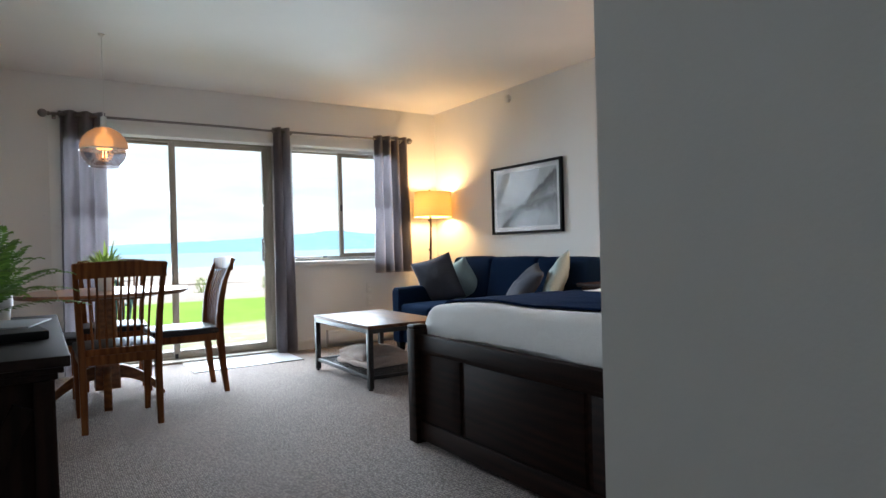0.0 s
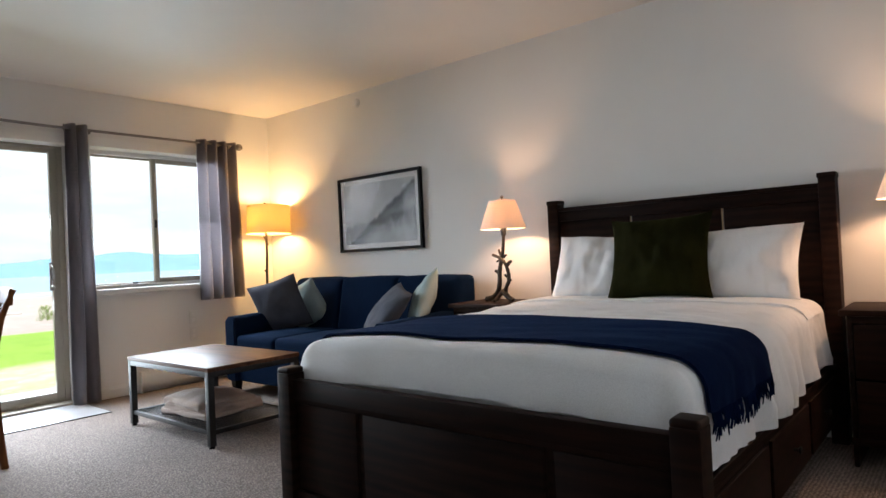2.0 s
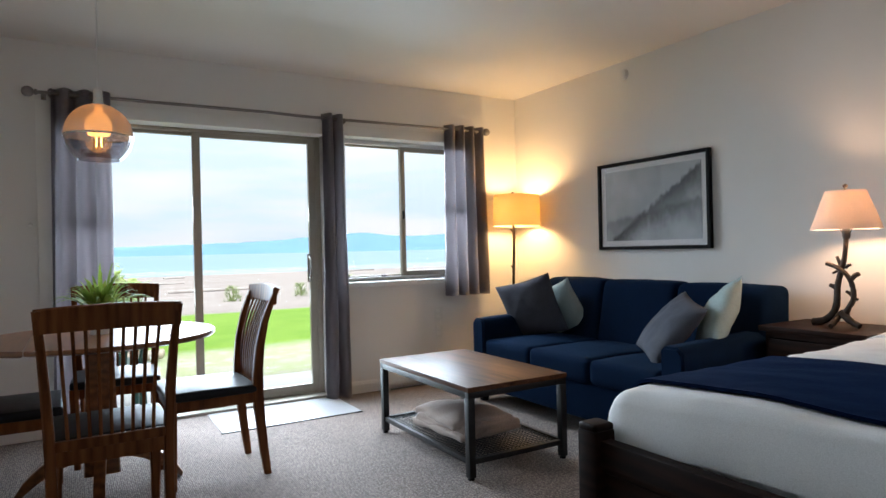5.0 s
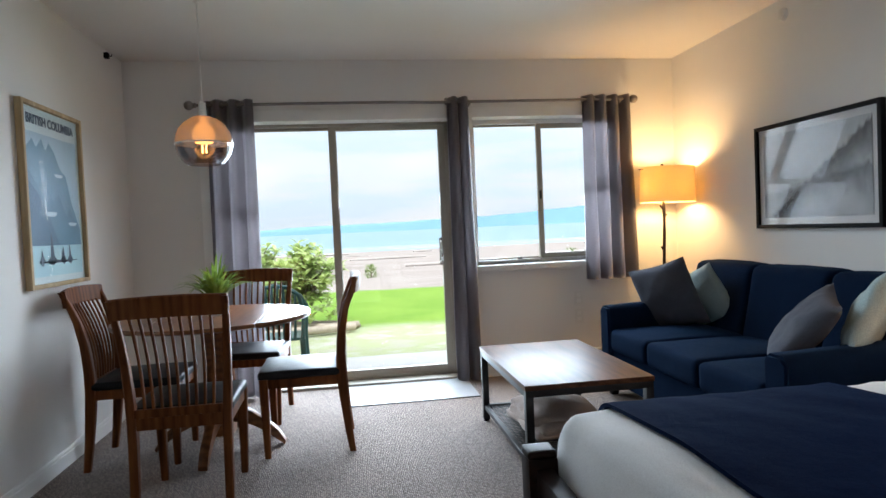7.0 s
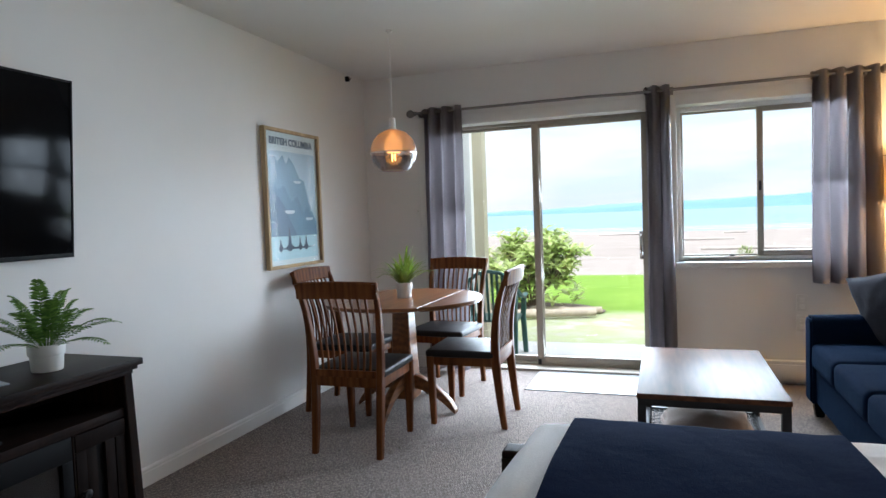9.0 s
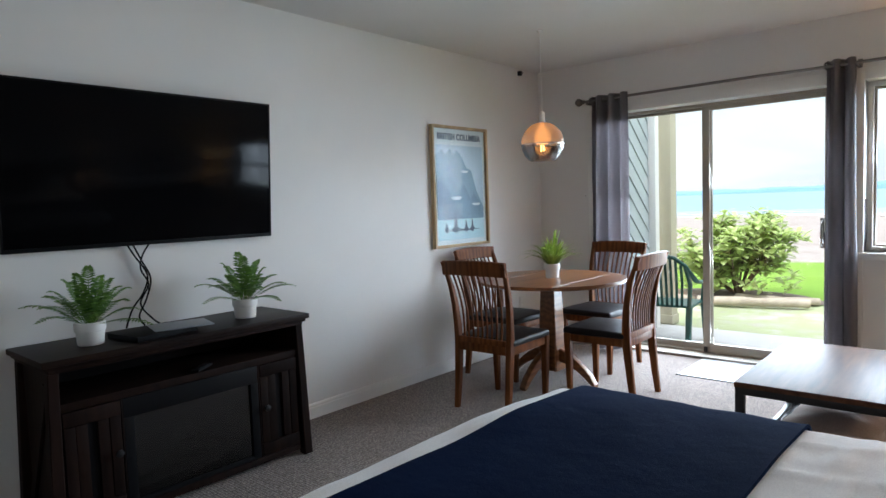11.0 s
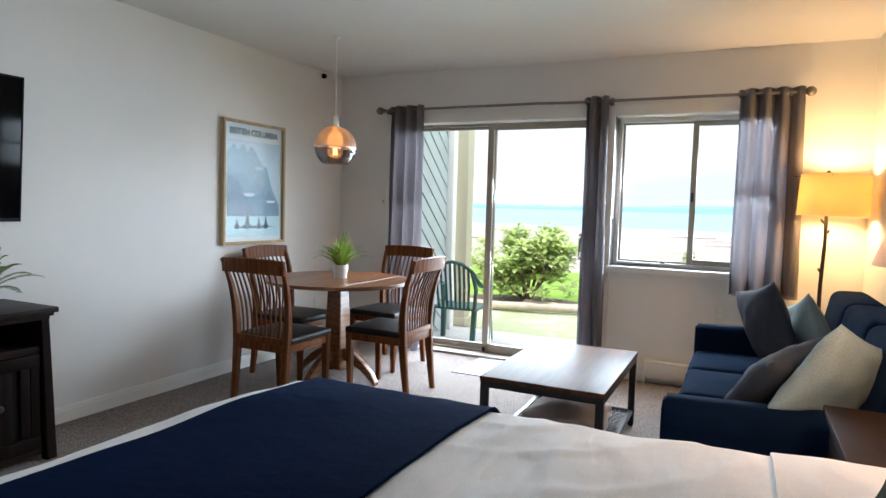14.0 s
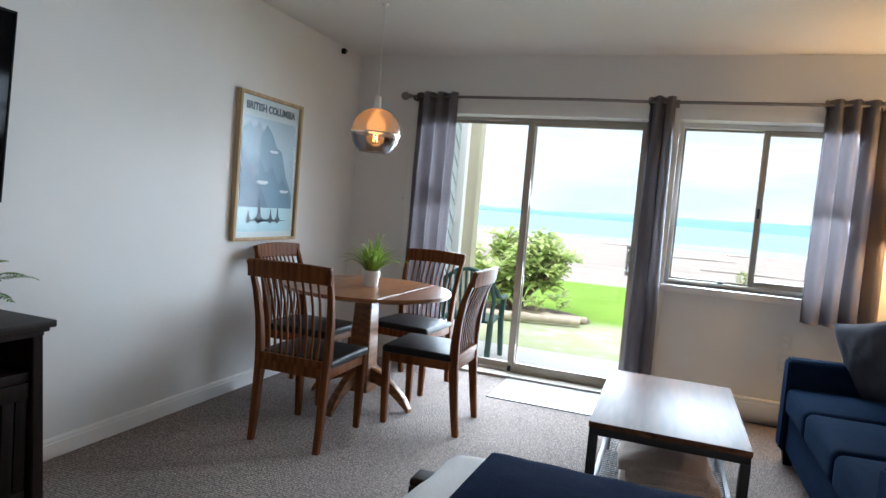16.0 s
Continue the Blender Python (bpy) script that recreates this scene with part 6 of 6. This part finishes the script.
part("end_trim", block(-0.02, 0.15, 0.60, 0.70, 0.0, 2.76, 0.005), M_TRIM, scr, "white painted corner board")
pst = thing("porch_post", (0.352, 8.065, GZ), "cream painted square porch post", "post")
part("shaft", block(-0.09, 0.09, -0.085, 0.085, 0.0, 2.78, 0.006), M_CREAM, pst)
part("base_trim", block(-0.102, 0.102, -0.097, 0.097, 0.0, 0.10, 0.006), M_CREAM, pst)

# green plastic armchair on the patio
M_GPLASTIC = plain("green_plastic", (0.022, 0.10, 0.085), 0.42, vary=0.12, scale=8, relief=0.1)
gc = thing("patio_chair", pose(0.755, 7.15, GZ, 0, 0, 6), "dark green moulded plastic patio armchair", "patio chair")
gc.scale = (1.07, 1.0, 0.97)
part("seat", soft_block(-0.23, 0.23, -0.21, 0.23, 0.385, 0.41, 0.011, -0.006, 2, 0.0), M_GPLASTIC, gc)
for sx in (-1, 1):
    part("front_leg", bar([(sx * 0.25, 0.25, 0.0, 0.045, 0.05), (sx * 0.235, 0.215, 0.39, 0.05, 0.055), (sx * 0.25, 0.20, 0.60, 0.045, 0.05)], 0.05, 0.05, 0.008), M_GPLASTIC, gc)
    part("rear_leg", bar([(sx * 0.21, -0.29, 0.0, 0.045, 0.05), (sx * 0.205, -0.21, 0.40, 0.05, 0.05)], 0.05, 0.05, 0.008), M_GPLASTIC, gc)
    part("arm", tube([(sx * 0.25, 0.27, 0.585), (sx * 0.262, 0.20, 0.615), (sx * 0.262, 0.0, 0.615), (sx * 0.255, -0.16, 0.64), (sx * 0.235, -0.255, 0.71), (sx * 0.19, -0.285, 0.80)], [0.02, 0.026, 0.026, 0.026, 0.024, 0.022], 10, 0.6), M_GPLASTIC, gc)
part("back_rim", tube([(0.205, -0.215, 0.40), (0.225, -0.25, 0.62), (0.19, -0.285, 0.80), (0.10, -0.30, 0.875), (0, -0.305, 0.895), (-0.10, -0.30, 0.875), (-0.19, -0.285, 0.80), (-0.225, -0.25, 0.62), (-0.205, -0.215, 0.40)], 0.019, 10), M_GPLASTIC, gc)
for i in range(8):
    u = -1 + 2 * (i + 0.5) / 8
    top = 0.885 - 0.10 * u * u
    part("back_slat", bar([(u * 0.165, -0.212, 0.40), (u * 0.18, -0.255, 0.64), (u * 0.18, -0.298, top)], 0.023, 0.010, 0.003), M_GPLASTIC, gc)

# shrub bed edged with logs
M_LOG = plain("weathered_log", (0.46, 0.39, 0.31), 0.85, vary=0.25, scale=7, fine=50, relief=0.6, depth=0.006)
M_MULCH = plain("bark_mulch", (0.20, 0.155, 0.125), 0.95, vary=0.4, scale=22, fine=90, relief=0.9, depth=0.02)
mul = lathe([(0.95, -0.01), (0.8, 0.035), (0.4, 0.06), (0.001, 0.07)], 30)
place(mul, pose(0.45, 10.25, GZ) @ Matrix.Diagonal((1.15, 0.62, 1, 1)))
setting("mulch_bed", mul, M_MULCH, "dark bark mulch round the shrub", "ground")
for pts, r in (([(0.22, 9.45, 0), (0.75, 9.52, 0.01), (1.45, 9.75, 0)], 0.062), ([(0.55, 9.95, 0.03), (1.0, 9.9, 0.03), (1.5, 10.05, 0.02)], 0.055), ([(-0.75, 10.2, 0), (-0.45, 9.7, 0), (0.15, 9.46, 0)], 0.06)):
    lg = thing("edging_log", (pts[0][0], pts[0][1], GZ), "weathered round log edging the shrub bed", "log", "edging logs")
    o = Vector(pts[0])
    part("timber", branch([Vector(p) - o + Vector((0, 0, r * 0.85)) for p in pts], r, r * 0.85, 3), M_LOG, lg)

bush = thing("rhododendron", (0.50, 10.2, GZ + 0.04), "broad green rhododendron shrub on bent bare stems", "shrub")
bush.scale = (0.90, 1.0, 1.12)
M_STEM = plain("shrub_bark", (0.15, 0.105, 0.075), 0.9, vary=0.3, scale=20, relief=0.5, depth=0.004)
M_SHRUB = leaf_mat("shrub_leaf", (0.38, 0.50, 0.15), (0.70, 0.78, 0.38), 0.6)
rb = random.Random(12)
tips = []
limb = bmesh.new()
for k in range(15):
    az = k * 2.399
    reach = 0.30 + 0.60 * rb.random()
    hh = 1.0 - 0.80 * (reach / 1.02) ** 1.7 + 0.12 * rb.random()
    a = Vector((0.04 * math.cos(az), 0.04 * math.sin(az), 0))
    e = Vector((reach * math.cos(az), 0.75 * reach * math.sin(az), hh))
    m1 = Vector((e.x * 0.35, e.y * 0.35, hh * 0.32 + 0.03))
    m2 = Vector((e.x * 0.75, e.y * 0.75, hh * 0.70))
    join(limb, branch([a, m1, m2, e], 0.020, 0.006, k))
    for j in range(20):
        f = 0.12 + 0.88 * rb.random()
        p = m1.lerp(e, f) + Vector(((rb.random() - 0.5) * 0.42, (rb.random() - 0.5) * 0.36, (rb.random() - 0.35) * 0.34))
        join(limb, tube([m1.lerp(e, f * 0.9), (m1.lerp(e, f * 0.9) + p) / 2 + Vector((0, 0, 0.02)), p], [0.006, 0.005, 0.003], 5))
        tips.append(p)
    tips.append(e)
for k in range(16):
    az, rad = rb.random() * 6.283, 0.30 + 0.55 * rb.random() ** 0.7
    tips.append(Vector((rad * math.cos(az), 0.72 * rad * math.sin(az), 0.06 + 0.34 * rb.random() * (1.25 - rad))))
part("stem", limb, M_STEM, bush, "bent grey-brown stems")
crown = bmesh.new()
for p in tips:
    if p.z < 0.04:
        continue
    n = 12
    for i in range(n):
        az = i * 2.399 + rb.random()
        ln = 0.13 + 0.07 * rb.random()
        el = 0.9 * rb.random() - 0.25
        d = Vector((math.cos(az) * math.cos(el), math.sin(az) * math.cos(el), math.sin(el)))
        s = d.cross(Vector((0, 0, 1))).normalized() * 0.034
        up = s.cross(d).normalized() * 0.006
        q = p + Vector(((rb.random() - 0.5), (rb.random() - 0.5), (rb.random() - 0.5))) * 0.05
        pts = [q, q + d * ln * 0.35 + s * 0.8 + up, q + d * ln * 0.7 + s + up * 0.5, q + d * ln + Vector((0, 0, -0.018)), q + d * ln * 0.7 - s + up * 0.5, q + d * ln * 0.35 - s * 0.8 + up]
        mid = crown.verts.new(q + d * ln * 0.55)
        vs = [crown.verts.new(x) for x in pts]
        for a, b in zip(vs, vs[1:] + vs[:1]):
            crown.faces.new((mid, a, b))
part("crown", crown, M_SHRUB, bush, "whorls of long glossy leaves", 180)

# low scrub and driftwood along the beach
M_SCRUB = leaf_mat("scrub_leaf", (0.20, 0.27, 0.09), (0.34, 0.42, 0.16), 0.6)
rc = random.Random(31)
for k, (x, y, s) in enumerate(((4.4, 19.8, 0.55), (6.6, 20.6, 0.5), (2.0, 20.5, 0.5), (9.6, 24, 0.7), (14, 23, 0.6), (-3.0, 22, 0.5))):
    sc = thing("beach_shrub", (x, y, ground_height(x, y) - 0.02), "small pale green scrub plant on the sand", "shrub", "beach scrub")
    bm = bmesh.new()
    for i in range(170):
        az, r, z = rc.random() * 6.283, s * 0.5 * rc.random() ** 0.6, s * 0.75 * rc.random()
        r *= 1 - 0.5 * z / s
        p = Vector((r * math.cos(az), r * math.sin(az), z))
        d = Vector((math.cos(az), math.sin(az), 0.8 + rc.random())).normalized() * 0.09
        w = d.cross(Vector((0, 0, 1))).normalized() * 0.016
        bm.faces.new([bm.verts.new(v) for v in (p - w, p + w, p + d + w * 0.4, p + d * 1.15, p + d - w * 0.4)])
    part("leaf_mass", bm, M_SCRUB, sc, "", 180)
    part("stem", tube([(0, 0, 0), (0.02, 0, s * 0.3), (0.0, 0.02, s * 0.55)], [0.02, 0.014, 0.006], 6), M_STEM, sc)
M_DRIFT = plain("driftwood", (0.42, 0.38, 0.35), 0.9, vary=0.2, scale=3, relief=0.4, depth=0.01)
for k in range(9):
    x, y = -16 + 44 * rc.random(), 26 + 36 * rc.random()
    L, r = 1.5 + 3.5 * rc.random(), 0.05 + 0.07 * rc.random()
    dw = thing("driftwood_log", pose(x, y, ground_height(x, y) + r * 0.4, 0, 0, -35 + 70 * rc.random()), "bleached grey driftwood log on the beach", "log", "driftwood")
    part("trunk", branch([(-L / 2, 0, 0), (0, 0.1, 0.03), (L / 2, 0, 0)], r, r * 0.6, k), M_DRIFT, dw)
